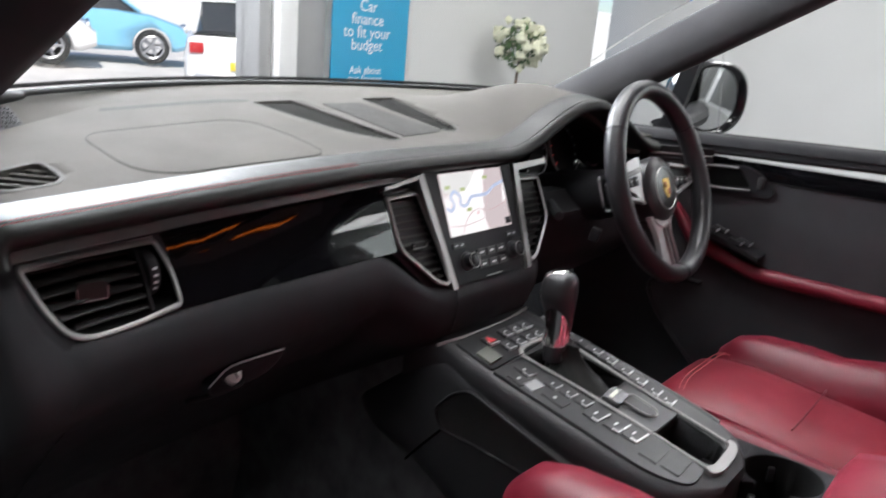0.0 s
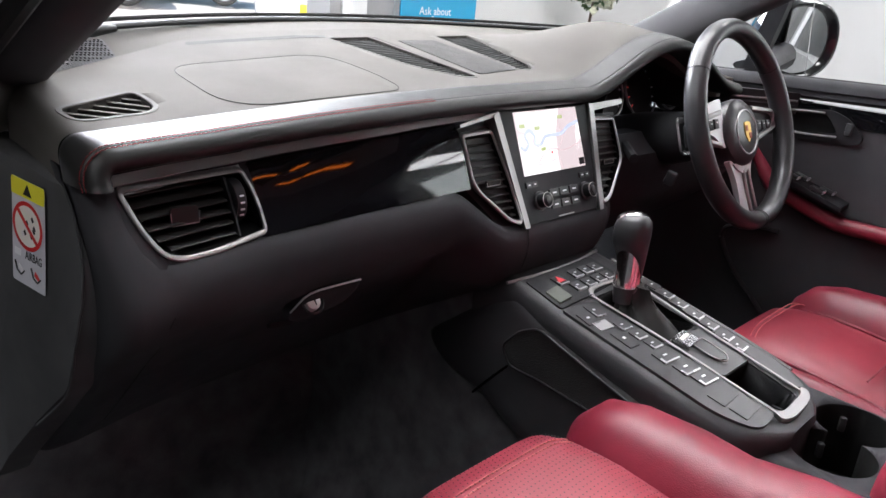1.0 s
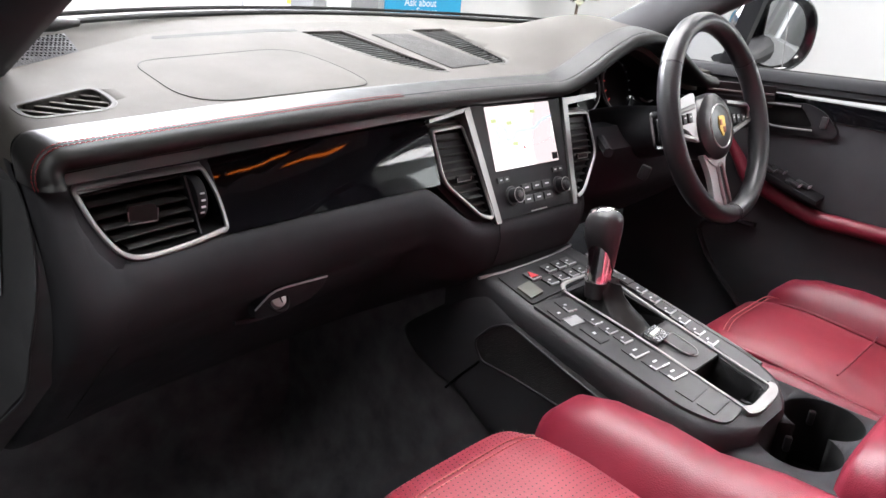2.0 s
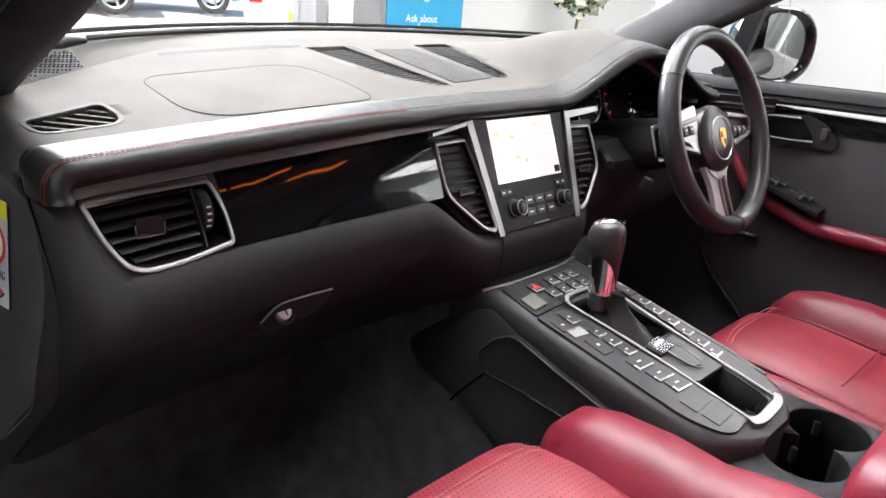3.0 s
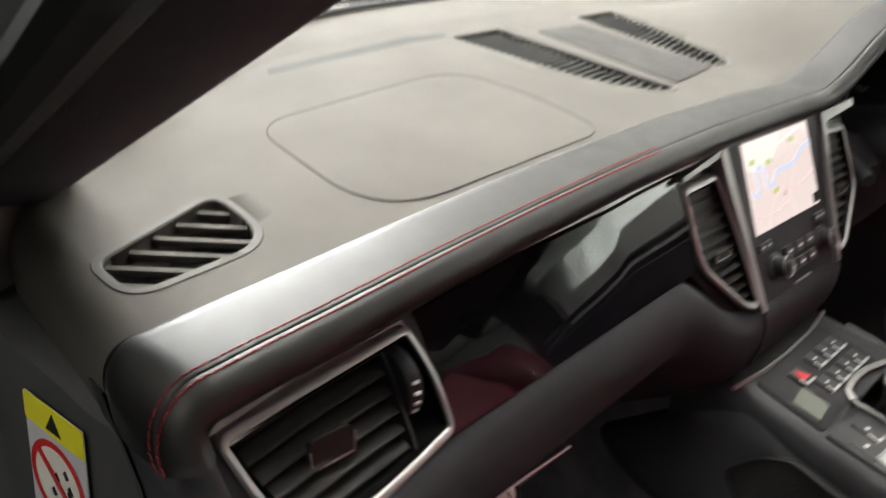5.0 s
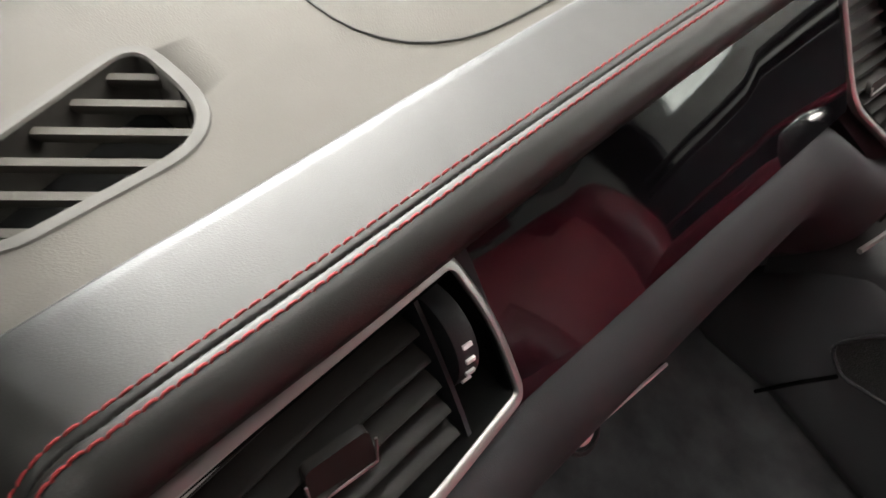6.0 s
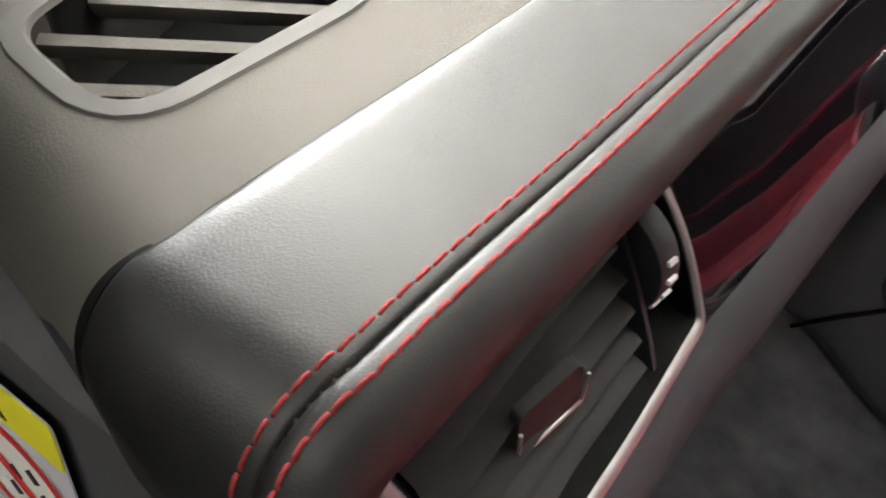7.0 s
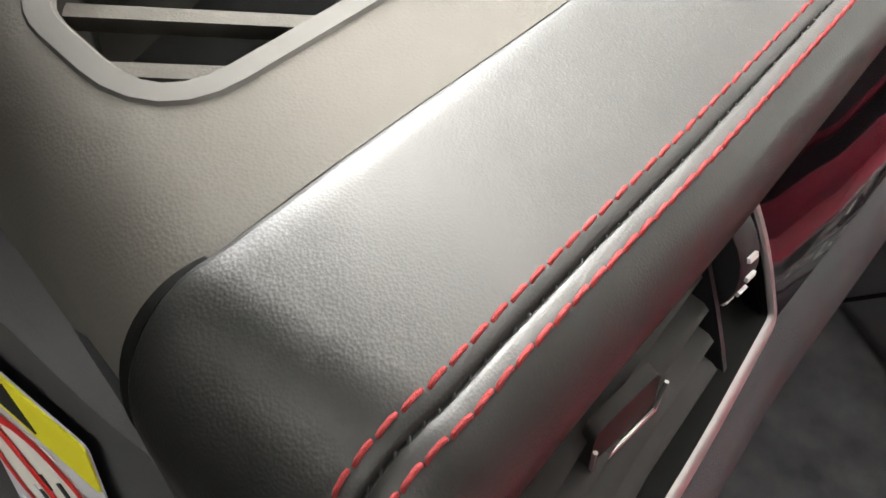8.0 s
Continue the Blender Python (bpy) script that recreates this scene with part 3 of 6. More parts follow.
# padded front roll: one profile drawn along the edge and round the end
PROFILE = [(-.0354, .0034), (-.0349, .0045), (-.0335, .0050), (-.0290, .0047), (-.018, .0034), (-.008, .0018), (0, 0.0003), (.0017, -.0001), (.0024, -.0006), (.0028, -.0018), (.0030, -.0060), (.00308, -.0018), (.00315, -.0009), (.0034, -.00063),
           (.0046, -.0006), (.0064, -.0008), (.0108, -.0034), (.0142, -.0080), (.0155, -.0130), (.0138, -.0180), (.007, -.0212), (-.006, -.0225), (-.0354, -.0225)]


def roll_path(x_end, r, low):
    """Points along the roll and down round its end: bend of radius r that starts at x_end."""
    out = []
    for x in np.linspace(.60, x_end, 90):
        out.append((Vector((x, st_y(x), top_z(max(x, -.58), st_y(x)) + .0006)), Vector((0, 0, 1))))
    z_end = out[-1][0].z
    for k in range(1, 17):
        a = k / 16 * math.pi / 2
        out.append((Vector((x_end - r * math.sin(a), st_y(x_end) - .006 * (k / 16) ** 2, z_end - r + r * math.cos(a))), Vector((-math.sin(a), 0, math.cos(a)))))
    for k in range(1, 4):
        out.append((Vector((x_end - r, st_y(x_end) - .006 - .001 * k, z_end - r - (low - r) * k / 3)), Vector((-1, 0, 0))))
    return out


# the bend is wide along the nose and tight along the rear seam
ROLL, TIGHT = roll_path(-.579, .027, .031), roll_path(-.590, .014, .031)


def roll_point(i, a, n):
    f = min(1, max(0, -a / .034))
    (p, u), (q, v) = ROLL[i], TIGHT[i]
    return p.lerp(q, f) + Vector((0, -1, 0)) * a + u.lerp(v, f).normalized() * n


roll = part("front_roll", loft([[roll_point(i, a, n) for a, n in PROFILE] for i in range(len(ROLL))], closed=True), LEATHER, dash, "black leather roll along the edge", sharp=60)


def stitches(a, n, phase):
    """Red thread stitches at an even pitch along the roll, all of one mesh."""
    pts = [roll_point(i, a, n) for i in range(len(ROLL))]
    s = tube([(x, 0, z) for x, z in ((-.00195, -.0010), (-.00168, -.0001), (-.0010, .0003), (.0010, .0003), (.00168, -.0001), (.00195, -.0010))], lambda u: .00044 if .1 < u < .9 else .00034, 6)
    me = mesh_of("stitch", s, THREAD, 80)
    pitch, run, want = .0045, 0.0, phase
    for p, q in zip(pts[60:], pts[61:]):
        d = (q - p).length
        while want <= run + d:
            c = p + (q - p) * ((want - run) / d)
            m = Matrix.Translation(c) @ (q - p).to_track_quat("X", "Z").to_matrix().to_4x4() @ pose(0, 0, 0, 0, 0, 5)
            ob = new("stitch", me)
            ob.parent = roll
            ob.matrix_parent_inverse = roll.matrix_world.inverted()
            ob.matrix_basis = m
            want += pitch
        run += d


part("seam_thread", tube([roll_point(i, .0030, -.0016) for i in range(len(ROLL))], .00035, 5), BLACKINK, roll)
# Solid near-black strip that paints the shade of the corner gap.
part("corner_gap", tube([roll_point(i, -.0356, .0034) for i in range(89, len(ROLL))], lambda u: .0008 + .0012 * math.sin(math.pi * u), 6), RECESS_SHADE, roll)
cross = []
for i in range(34, len(ROLL) - 1):
    p, q = roll_point(i, .0030, -.0006), roll_point(i + 1, .0030, -.0006)
    for k in range(max(1, round((q - p).length / .003))):
        c = p.lerp(q, (k + .5) / max(1, round((q - p).length / .003)))
        d = (q - p).normalized() * .0005
        cross.append(tube([c + Vector((0, .0006, -.0006)) - d, c + Vector((0, 0, -.0004)), c - Vector((0, .0006, .0006)) + d], .0003, 4))
tagged(part("seam_stitching", join(*cross), BLACKINK, roll), kind="stuff")
stitches(-.0002, .0003, .002)
stitches(.0064, -.0004, .004)

# metal strips, gloss panel and lower cover
def strip(x0, x1, zf0, zf1, out, mat, name, label="", n=40, thick=.006):
    rws = []
    for x in np.linspace(x0, x1, n):
        z0, z1 = zf0(x), zf1(x)
        rws.append([Vector((x, face(x, z0) - out, z0)), Vector((x, face(x, z0) - out - .0012, z0 + .0012)), Vector((x, face(x, z1) - out - .0012, z1 - .0012)), Vector((x, face(x, z1) - out, z1))])
    return part(name, slab(rws, (0, thick, 0)), mat, dash, label, sharp=15)


strip_z = lerp_table([(-.60, 1.0985), (-.45, 1.1005), (-.35, 1.105), (-.2, 1.112), (-.1, 1.114)])
strip(-.583, -.09, lambda x: strip_z(x) - .004, lambda x: strip_z(x) + .004, -.001, BRUSHED, "trim_strip", "slim satin metal strip")
strip(-.575, -.455, lambda x: strip_z(x) - .011, lambda x: strip_z(x) - .0055, -.001, BRUSHED, "trim_strip")
# the gloss panel swells slightly between its edges
rows = []
for x in np.linspace(-.452, -.148, 40):
    z0, z1 = 1.0335, strip_z(x) - .0065
    y0, y1 = face(x, 1.033) + .001, face(x, z1 + .0005) + .001
    rows.append([Vector((x, y0 + (y1 - y0) * u - .002 * (1 - (2 * u - 1) ** 2), z0 + (z1 - z0) * u)) for u in np.linspace(0, 1, 15)])
part("trim_panel", slab(rows, (0, .006, 0)), GLOSS, dash, "piano black trim panel with clear reflections", sharp=25)

LOWER = [(.004, 1.034), (-.004, 1.031), (-.010, 1.022), (-.014, 1.008), (-.014, .990), (-.009, .972), (.004, .958), (.022, .944), (.060, .900), (.110, .845), (.165, .790), (.230, .745), (.34, .70)]
STACK = [(.012, .979), (.003, .977), (-.003, .971), (-.006, .961), (-.006, .948), (-.004, .933), (.000, .920), (.006, .908), (.014, .897), (.03, .884), (.06, .868), (.12, .840), (.2, .80)]


def smooth(a, b, x):
    t = min(1, max(0, (x - a) / (b - a)))
    return t * t * (3 - 2 * t)


corner_top = lerp_table([(-.607, 1.108), (-.581, 1.108), (-.5795, 1.085), (-.572, 1.058), (-.560, 1.037), (-.549, 1.0335)])
rows = []
for x in [-.607, -.606, -.604, -.601, -.597, -.592, -.586, -.581, -.5795, -.576, -.572, -.568, -.564, -.560, -.554] + list(np.linspace(-.549, -.21, 26)) + list(np.linspace(-.20, .165, 40)):
    t = max(0, (-.580 - x) / .0275)
    push = .026 * (1 - math.sqrt(max(0, 1 - t * t)))
    c = smooth(-.185, -.085, x)
    edge = .020 * smooth(.10, .165, x) ** 2
    row = [Vector((x, (face_b(x) + l[0] + push) * (1 - c) + (.643 + s[0] + edge) * c, l[1] * (1 - c) + s[1] * c)) for l, s in zip(LOWER, STACK)]
    top = corner_top(x)
    if top > 1.034:
        climb = [top + (1.008 - top) * k / 3 for k in range(4)]
        row[:4] = [Vector((x, face(x, z) - .0004 + push + (.004 if k == 0 else 0), z)) for k, z in enumerate(climb)]
    rows.append(row)
part("lower_cover", slab([row[:9] for row in rows], (0, .03, -.0)), SOFT, dash, "soft black lower dashboard cover", sharp=50)
# Lower rows of the same cover, coloured darker to stand for shade.
part("glovebox_lid", slab([row[8:] for row in rows], (0, .03, -.0)), SHADED_UNDER, dash, "glovebox lid with footwell shade in its colour, sloping down", sharp=50)
part("cover_seam", tube([(-.060, .6392, .975), (-.060, .6352, .958), (-.060, .6365, .938), (-.060, .6425, .915)], .0011, 6), DARK, dash)

part("lid_seam", tube(spline([(-.5535, .6183, .990), (-.5575, .6196, .982), (-.5595, .639, .955), (-.5605, .6688, .925), (-.566, .711, .8757), (-.570, .7565, .8265)], 6), .0007, 6), SOFT, dash)

# plate round the passenger vent, running out to the dashboard's end
LV = [(p.x, p.y) for p in rounded([(-.575, 1.0915, 0), (-.457, 1.090, 0), (-.450, 1.068, 0), (-.449, 1.040, 0), (-.505, 1.034, 0), (-.548, 1.036, 0), (-.566, 1.062, 0)], [.003, .003, .03, .003, .03, .022, .02], 5)]
rows = []
for x in [-.607, -.604, -.598, -.590] + list(np.linspace(-.578, -.446, 14)):
    t = max(0, (-.578 - x) / .029)
    push = .026 * (1 - math.sqrt(max(0, 1 - t * t)))
    rows.append([Vector((x, face(x, z) + push + .001, z)) for z in (1.026, 1.045, 1.065, 1.085, 1.108)])
vent_plate = part("vent_plate", slab(rows, (0, .012, 0)), SOFT, dash, sharp=50)
carve(vent_plate, [prism([(x, .58, z) for x, z in LV], (0, .2, 0))])

# end cover seen with the door open
END = [(.712, 1.093), (.694, 1.095), (.668, 1.066), (.650, 1.040), (.643, 1.010), (.650, .965), (.676, .918), (.735, .86), (.80, .79), (.86, .73), (1.0, .69), (1.0, 1.09), (.83, 1.105), (.74, 1.099)]


def end_x(y, z):
    """The end cover leans outwards towards its foot and towards the front."""
    return -.612 - .2 * (max(.68, min(.80, y)) - .714) - .17 * (1.085 - max(.97, z))


end_outline = [(p.x, p.y) for p in rounded([(y, z, 0) for y, z in END], .012, 3)]
mid_y, mid_z = .76, .98
rows = [[Vector((end_x(mid_y + (y - mid_y) * f, mid_z + (z - mid_z) * f) + dx_, mid_y + (y - mid_y) * f, mid_z + (z - mid_z) * f)) for y, z in end_outline] for f, dx_ in ((1, .03), (1, .0025), (.985, 0), (.8, 0), (.6, 0), (.4, 0), (.2, 0), (.01, 0))]
part("end_cover", loft(rows, closed=True), ENDBLACK, dash, "black plastic end cover")
part("end_seam", tube([Vector((end_x(p.y, p.z) - .0005, p.y, p.z)) for p in spline([(0, .694, 1.096), (0, .667, 1.066), (0, .648, 1.040), (0, .641, 1.010), (0, .649, .965), (0, .676, .916), (0, .735, .858)], 8)], .0011, 6), TRIMBLACK, dash)

# glovebox lid edge and handle
part("glovebox_seam", tube(spline([(-.548, .652, .962), (-.552, .70, .915), (-.556, .76, .845)], 6), .0012, 6), CONSOLE, dash)
def catch_y(z, out=0.0):
    return .662 + .62 * (.945 - z) - out


CATCH = rounded([(-.411, .938, 0), (-.397, .963, 0), (-.330, .9625, 0), (-.326, .948, 0), (-.338, .926, 0), (-.372, .921, 0), (-.402, .920, 0)], [.006, .012, .004, .010, .014, .02, .006], 5)
catch_rows = []
for f, out in ((1, -.012), (1, .0005), (.96, .0022), (.85, .0026), (.5, .0018), (.01, .0014)):
    catch_rows.append([Vector((-.369 + (p.x + .369) * f, catch_y(.942 + (p.y - .942) * f, out), .942 + (p.y - .942) * f)) for p in CATCH])
handle = part("glovebox_handle", loft(catch_rows, closed=True), SOFT, dash, "glovebox catch with a round chrome lock", sharp=50)
part("catch_edge", tube([(x, catch_y(z, .0016), z) for x, z in ((-.410, .938), (-.4055, .948), (-.401, .957), (-.395, .9615), (-.385, .963), (-.36, .963), (-.331, .9625))], .0011, 6), BRIGHT, handle)
part("lock_cup", at_pose(tube([(.0118 * math.cos(k * math.tau / 28), .0118 * math.sin(k * math.tau / 28), 0) for k in range(28)], .0016, 6, closed=True), pose(-.386, catch_y(.9455, .003), .9455, 58)), DARK, handle)
part("lock", at_pose(cylinder(.0100, .008, 24, .0085, .0012), pose(-.386, catch_y(.9455, .001), .9455, 58)), BRUSHED, handle)
part("key_slot", at_pose(box(-.0010, .0010, -.0050, .0050, .0040, .0046), pose(-.386, catch_y(.9455, .001), .9455, 58, 0, 25)), RECESS_SHADE, handle)
part("catch_lip", tube([(x, catch_y(z, -.012), z) for x, z in ((-.418, .914), (-.39, .909), (-.36, .912), (-.335, .919), (-.327, .931))], .0028, 6), SOFT, dash)


# ---- air vents ----
def face_vent(name, label, outline, slats, tab=None, frame_w=.0034, wheel=None, mat=SATIN):
    """An outlet in the front face: bright frame along outline (x, z), a duct with its shade painted near-black and
    level slats.
    """
    v = thing(name, label, "air vent", (outline[0][0], face(*outline[0]), outline[0][1]), group="dashboard air vents")
    n = len(outline)
    cx, cz = sum(p[0] for p in outline) / n, sum(p[1] for p in outline) / n

    def off(d):
        out = []
        for i, (x, z) in enumerate(outline):
            (px, pz), (qx, qz) = outline[i - 1], outline[(i + 1) % n]
            nr = Vector((qz - pz, px - qx)).normalized()
            if nr.dot(Vector((x - cx, z - cz))) < 0:
                nr = -nr
            out.append((x + nr.x * d, z + nr.y * d))
        return out
    rows_ = []
    for d, h in ((-.0006, .0004), (-.0004, -.0014), (.0004, -.0024), (frame_w - .001, -.0024), (frame_w + .0005, -.001), (frame_w + .001, .004)):
        rows_.append([Vector((x, face(x, z) + h, z)) for x, z in off(d)])
    part("frame", loft(rows_, closed=True, caps=False), mat, v, "bright satin metal frame", sharp=40)
    # Duct and back plate are near-black: shade behind the slats as colour.
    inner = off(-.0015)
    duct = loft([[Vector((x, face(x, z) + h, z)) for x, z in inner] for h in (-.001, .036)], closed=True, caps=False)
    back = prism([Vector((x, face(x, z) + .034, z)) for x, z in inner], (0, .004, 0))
    part("duct", join(duct, back), RECESS_SHADE, v)
    zlo, zhi = min(p[1] for p in inner), max(p[1] for p in inner)
    for k in range(slats):
        z = zlo + (zhi - zlo) * (k + .5) / slats
        hits = []
        for i in range(n):
            (ax, az), (bx, bz) = inner[i - 1], inner[i]
            if (az - z) * (bz - z) < 0:
                hits.append(ax + (bx - ax) * (z - az) / (bz - az))
        if len(hits) < 2:
            continue
        a, b = min(hits) + .001, max(hits) - .001
        if wheel:
            b = min(b, wheel)
        w = (zhi - zlo) / slats
        sec = []
        for x in np.linspace(a, b, 6):
            y = face(x, z)
            sec.append([Vector((x, y + dy, z + dz)) for dy, dz in ((.0035, -w * .06), (.003, w * .06), (.005, w * .20), (.026, w * .22), (.026, w * .12), (.006, -w * .16))])
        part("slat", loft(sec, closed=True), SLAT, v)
    if tab:
        tx, tz, tw, th = tab
        y = face(tx, tz)
        tb = part("tab", prism(rounded([(tx - tw, y + .002, tz - th), (tx + tw, y + .002, tz - th), (tx + tw * .9, y + .004, tz + th), (tx - tw * .9, y + .004, tz + th)], .003, 4), (0, -.0034, -.001)), SLAT, v)
        part("tab_edge", tube([(tx - tw, y - .0012, tz + th * .4), (tx - tw * .95, y - .0018, tz - th), (tx + tw * .95, y - .0018, tz - th), (tx + tw, y - .0012, tz + th * .4)], .0006, 6), SATIN, tb, "fine chrome edge")
    return v


lv = face_vent("air_vent", "passenger side air vent in a satin metal frame with dark slats", LV, 6, tab=(-.5245, 1.0655, .0130, .0080), wheel=-.478)
wx = -.467
part("divider", slab([[(x, face(x, z) + .002, z) for z in np.linspace(1.036, 1.092, 6)] for x in (-.4755, -.4735)], (0, .03, 0)), DARK, lv)
part("thumb_wheel", at_pose(cylinder(.021, .010, 28, bevel=.001), pose(wx, face(wx, 1.064) + .017, 1.064, 0, 90)), DARK, lv)
for k in range(4):
    a = radians(-26 + 17 * k)
    part("mark", at_pose(box(-.0020, .0020, -.0006, .0006, -.0008, .0008), pose(wx, face(wx, 1.064) + .017 - .0213 * math.cos(a), 1.064 + .0213 * math.sin(a), math.degrees(-a))), GREYINK, lv)

CV = [(p.x, p.y) for p in rounded([(-.1405, 1.092, 0), (-.090, 1.094, 0), (-.078, 1.045, 0), (-.070, .985, 0), (-.088, .990, 0), (-.140, 1.036, 0)], [.003, .004, .02, .006, .008, .014], 5)]
face_vent("air_vent", "centre air vent with level black slats beside the screen", CV, 12, tab=(-.106, 1.036, .013, .0035))
RV = [(2 * .025 - x, z) for x, z in CV]
face_vent("air_vent", "driver side centre air vent beside the screen", RV, 12, tab=(.156, 1.036, .013, .0035))

# ---- centre stack ----
stack = thing("infotainment_unit", "navigation screen with radio knobs and buttons in the dashboard", "infotainment", (.025, .66, .98))


def fp(x, z, out=0.0):
    """A point on the flat face of the stack."""
    return Vector((x, .669 + .4125 * (z - 1.037) - out, z))


FACE_M = Matrix.Translation(fp(.025, 1.037)) @ pose(0, 0, 0, 90 - 22.4, 0, 0)


def on_face(x, z, out=0.0):
    """Pose whose xy plane is the stack's face, z out of it."""
    return Matrix.Translation(fp(x, z)) @ pose(0, 0, 0, 90 - 22.4, 0, 0) @ Matrix.Translation((0, 0, out))


def face_plate(pts, r, thick, out=0.0, n=4):
    ol = rounded([fp(x, z, 0) for x, z in pts], r, n)
    nrm = Vector((0, -math.cos(radians(22.4)), math.sin(radians(22.4))))
    return prism([p + nrm * (out - thick) for p in ol], nrm * thick)


part("bezel", face_plate([(-.060, .977), (.110, .977), (.122, 1.117), (-.072, 1.117)], .003, .02, .001), DARK, stack, "black bezel")
screen_glass = material("screen_glass", (.004, .004, .004), .04, coat=.6, vary=0, emit=(.98, .82, .81), emit_power=.74)
screen = part("screen", face_plate([(-.045, 1.036), (.0935, 1.036), (.0935, 1.115), (-.045, 1.115)], .0008, .002, .0022), screen_glass, stack, "lit screen showing a map")
MAPBLUE = material("map_water", (.01, .01, .01), .3, vary=0, emit=(.68, .74, .97), emit_power=0.74)
MAPGREEN = material("map_label", (.01, .01, .01), .3, vary=0, emit=(.70, .78, .30), emit_power=0.58)
MAPRED = material("map_road", (.01, .01, .01), .3, vary=0, emit=(.96, .70, .70), emit_power=0.70)
MAPCREAM = material("map_land", (.01, .01, .01), .3, vary=0, emit=(.98, .93, .88), emit_power=0.74)
part("map_land", face_plate([(-.044, 1.092), (-.020, 1.086), (.01, 1.094), (.024, 1.106), (.030, 1.114), (-.044, 1.114)], .006, .0004, .0027), MAPCREAM, screen)


def ribbon(pts, w, out):
    pts = [Vector((x, z, 0)) for x, z in pts]
    left, right = [], []
    for i, p in enumerate(pts):
        t = (pts[min(i + 1, len(pts) - 1)] - pts[max(i - 1, 0)]).normalized()
        s = Vector((-t.y, t.x, 0)) * w
        left.append(p + s)
        right.append(p - s)
    return loft([[fp(p.x, p.y, out) for p in left], [fp(p.x, p.y, out) for p in right]])


river = [(-.043, 1.073), (-.034, 1.069), (-.026, 1.076), (-.030, 1.086), (-.020, 1.092), (-.010, 1.084), (-.012, 1.075), (.0, 1.073), (.012, 1.082), (.03, 1.083), (.05, 1.084), (.068, 1.092), (.0925, 1.097)]
part("map_water", ribbon([(p.x, p.y) for p in spline([(x, z, 0) for x, z in river], 6)], .0022, .0032), MAPBLUE, screen)
for pts in ([(-.02, 1.037), (-.005, 1.055), (.02, 1.066), (.05, 1.062), (.0925, 1.07)], [(.04, 1.037), (.035, 1.06), (.05, 1.078), (.045, 1.1)], [(-.044, 1.05), (-.01, 1.048), (.03, 1.052)]):
    part("map_road", ribbon([(p.x, p.y) for p in spline([(x, z, 0) for x, z in pts], 5)], .0006, .0030), MAPRED, screen)
for x, z in ((-.033, 1.097), (.052, 1.104), (.004, 1.066), (-.002, 1.0925)):
    part("map_label", face_plate([(x - .005, z - .0022), (x + .005, z - .0022), (x + .005, z + .0022), (x - .005, z + .0022)], .0004, .0006, .0032), MAPGREEN, screen)
part("map_marker", face_plate([(.020, 1.0585), (.023, 1.0585), (.0215, 1.0625)], .0003, .0006, .0034), REDINK, screen)
part("map_key", face_plate([(.079, 1.0385), (.091, 1.0385), (.091, 1.0475), (.079, 1.0475)], .0005, .0006, .0034), DARK, screen)

for kx in (-.022, .083):
    k = part("knob", at_pose(cylinder(.0100, .014, 32, .0094, .001), on_face(kx, 1.003, .008)), DARK, stack)
    part("knob_ring", at_pose(tube([(.0102 * math.cos(a * math.tau / 32), .0102 * math.sin(a * math.tau / 32), 0) for a in range(32)], .0005, 6, closed=True), on_face(kx, 1.003, .015)), SATIN, k)
    part("knob_core", at_pose(cylinder(.0056, .016, 24, bevel=.001), on_face(kx, 1.003, .009)), BUTTON, k)
    part("collar", at_pose(cylinder(.0130, .004, 32, bevel=.001), on_face(kx, 1.003, .002)), BUTTON, k)
for bx in (.008, .0305, .053):
    for bz in (1.0095, .9945):
        b = part("button", face_plate([(bx - .0095, bz - .0048), (bx + .0095, bz - .0048), (bx + .0095, bz + .0048), (bx - .0095, bz + .0048)], .0012, .005, .0045), BUTTON, stack)
        part("button_mark", face_plate([(bx - .004, bz - .0009), (bx + .004, bz - .0009), (bx + .004, bz + .0009), (bx - .004, bz + .0009)], .0002, .0006, .0050), GREYINK, b)
for bx in (-.041, -.029, .079, .091):
    b = part("button", face_plate([(bx - .0055, 1.021), (bx + .0055, 1.021), (bx + .0055, 1.028), (bx - .0055, 1.028)], .0008, .004, .0038), BUTTON, stack)
    part("button_mark", face_plate([(bx - .002, 1.0238), (bx + .002, 1.0238), (bx + .002, 1.0254), (bx - .002, 1.0254)], .0002, .0006, .0043), GREYINK, b)
part("disc_slot", face_plate([(.012, .978), (.046, .978), (.046, .9795), (.012, .9795)], .0004, .003, .003), SATIN, stack)

for s, xs_ in ((1, (-.0835, -.0765, -.0555, -.0625)), (-1, None)):
    pts = [(-.0865, 1.113), (-.0755, 1.119), (-.0555, .9735), (-.0655, .9735)] if s > 0 else [(.050 + .0865, 1.113), (.050 + .0755, 1.119), (.050 + .0555, .9735), (.050 + .0655, .9735)]
    part("side_strip", face_plate(pts, .002, .02, .005), SATIN, stack, "satin metal upright")
part("top_strip", face_plate([(-.150, 1.1030), (-.084, 1.1115), (-.080, 1.117), (-.150, 1.1068)], .001, .012, .004), SATIN, stack)
part("top_strip", face_plate([(.128, 1.107), (.215, 1.113), (.215, 1.120), (.126, 1.117)], .001, .012, .004), SATIN, stack)
part("surround", face_plate([(-.150, 1.034), (-.09, .972), (-.060, .966), (.11, .966), (.142, .972), (.200, 1.034), (.205, 1.104), (-.150, 1.104)], .006, .03, -.008), DARK, stack)

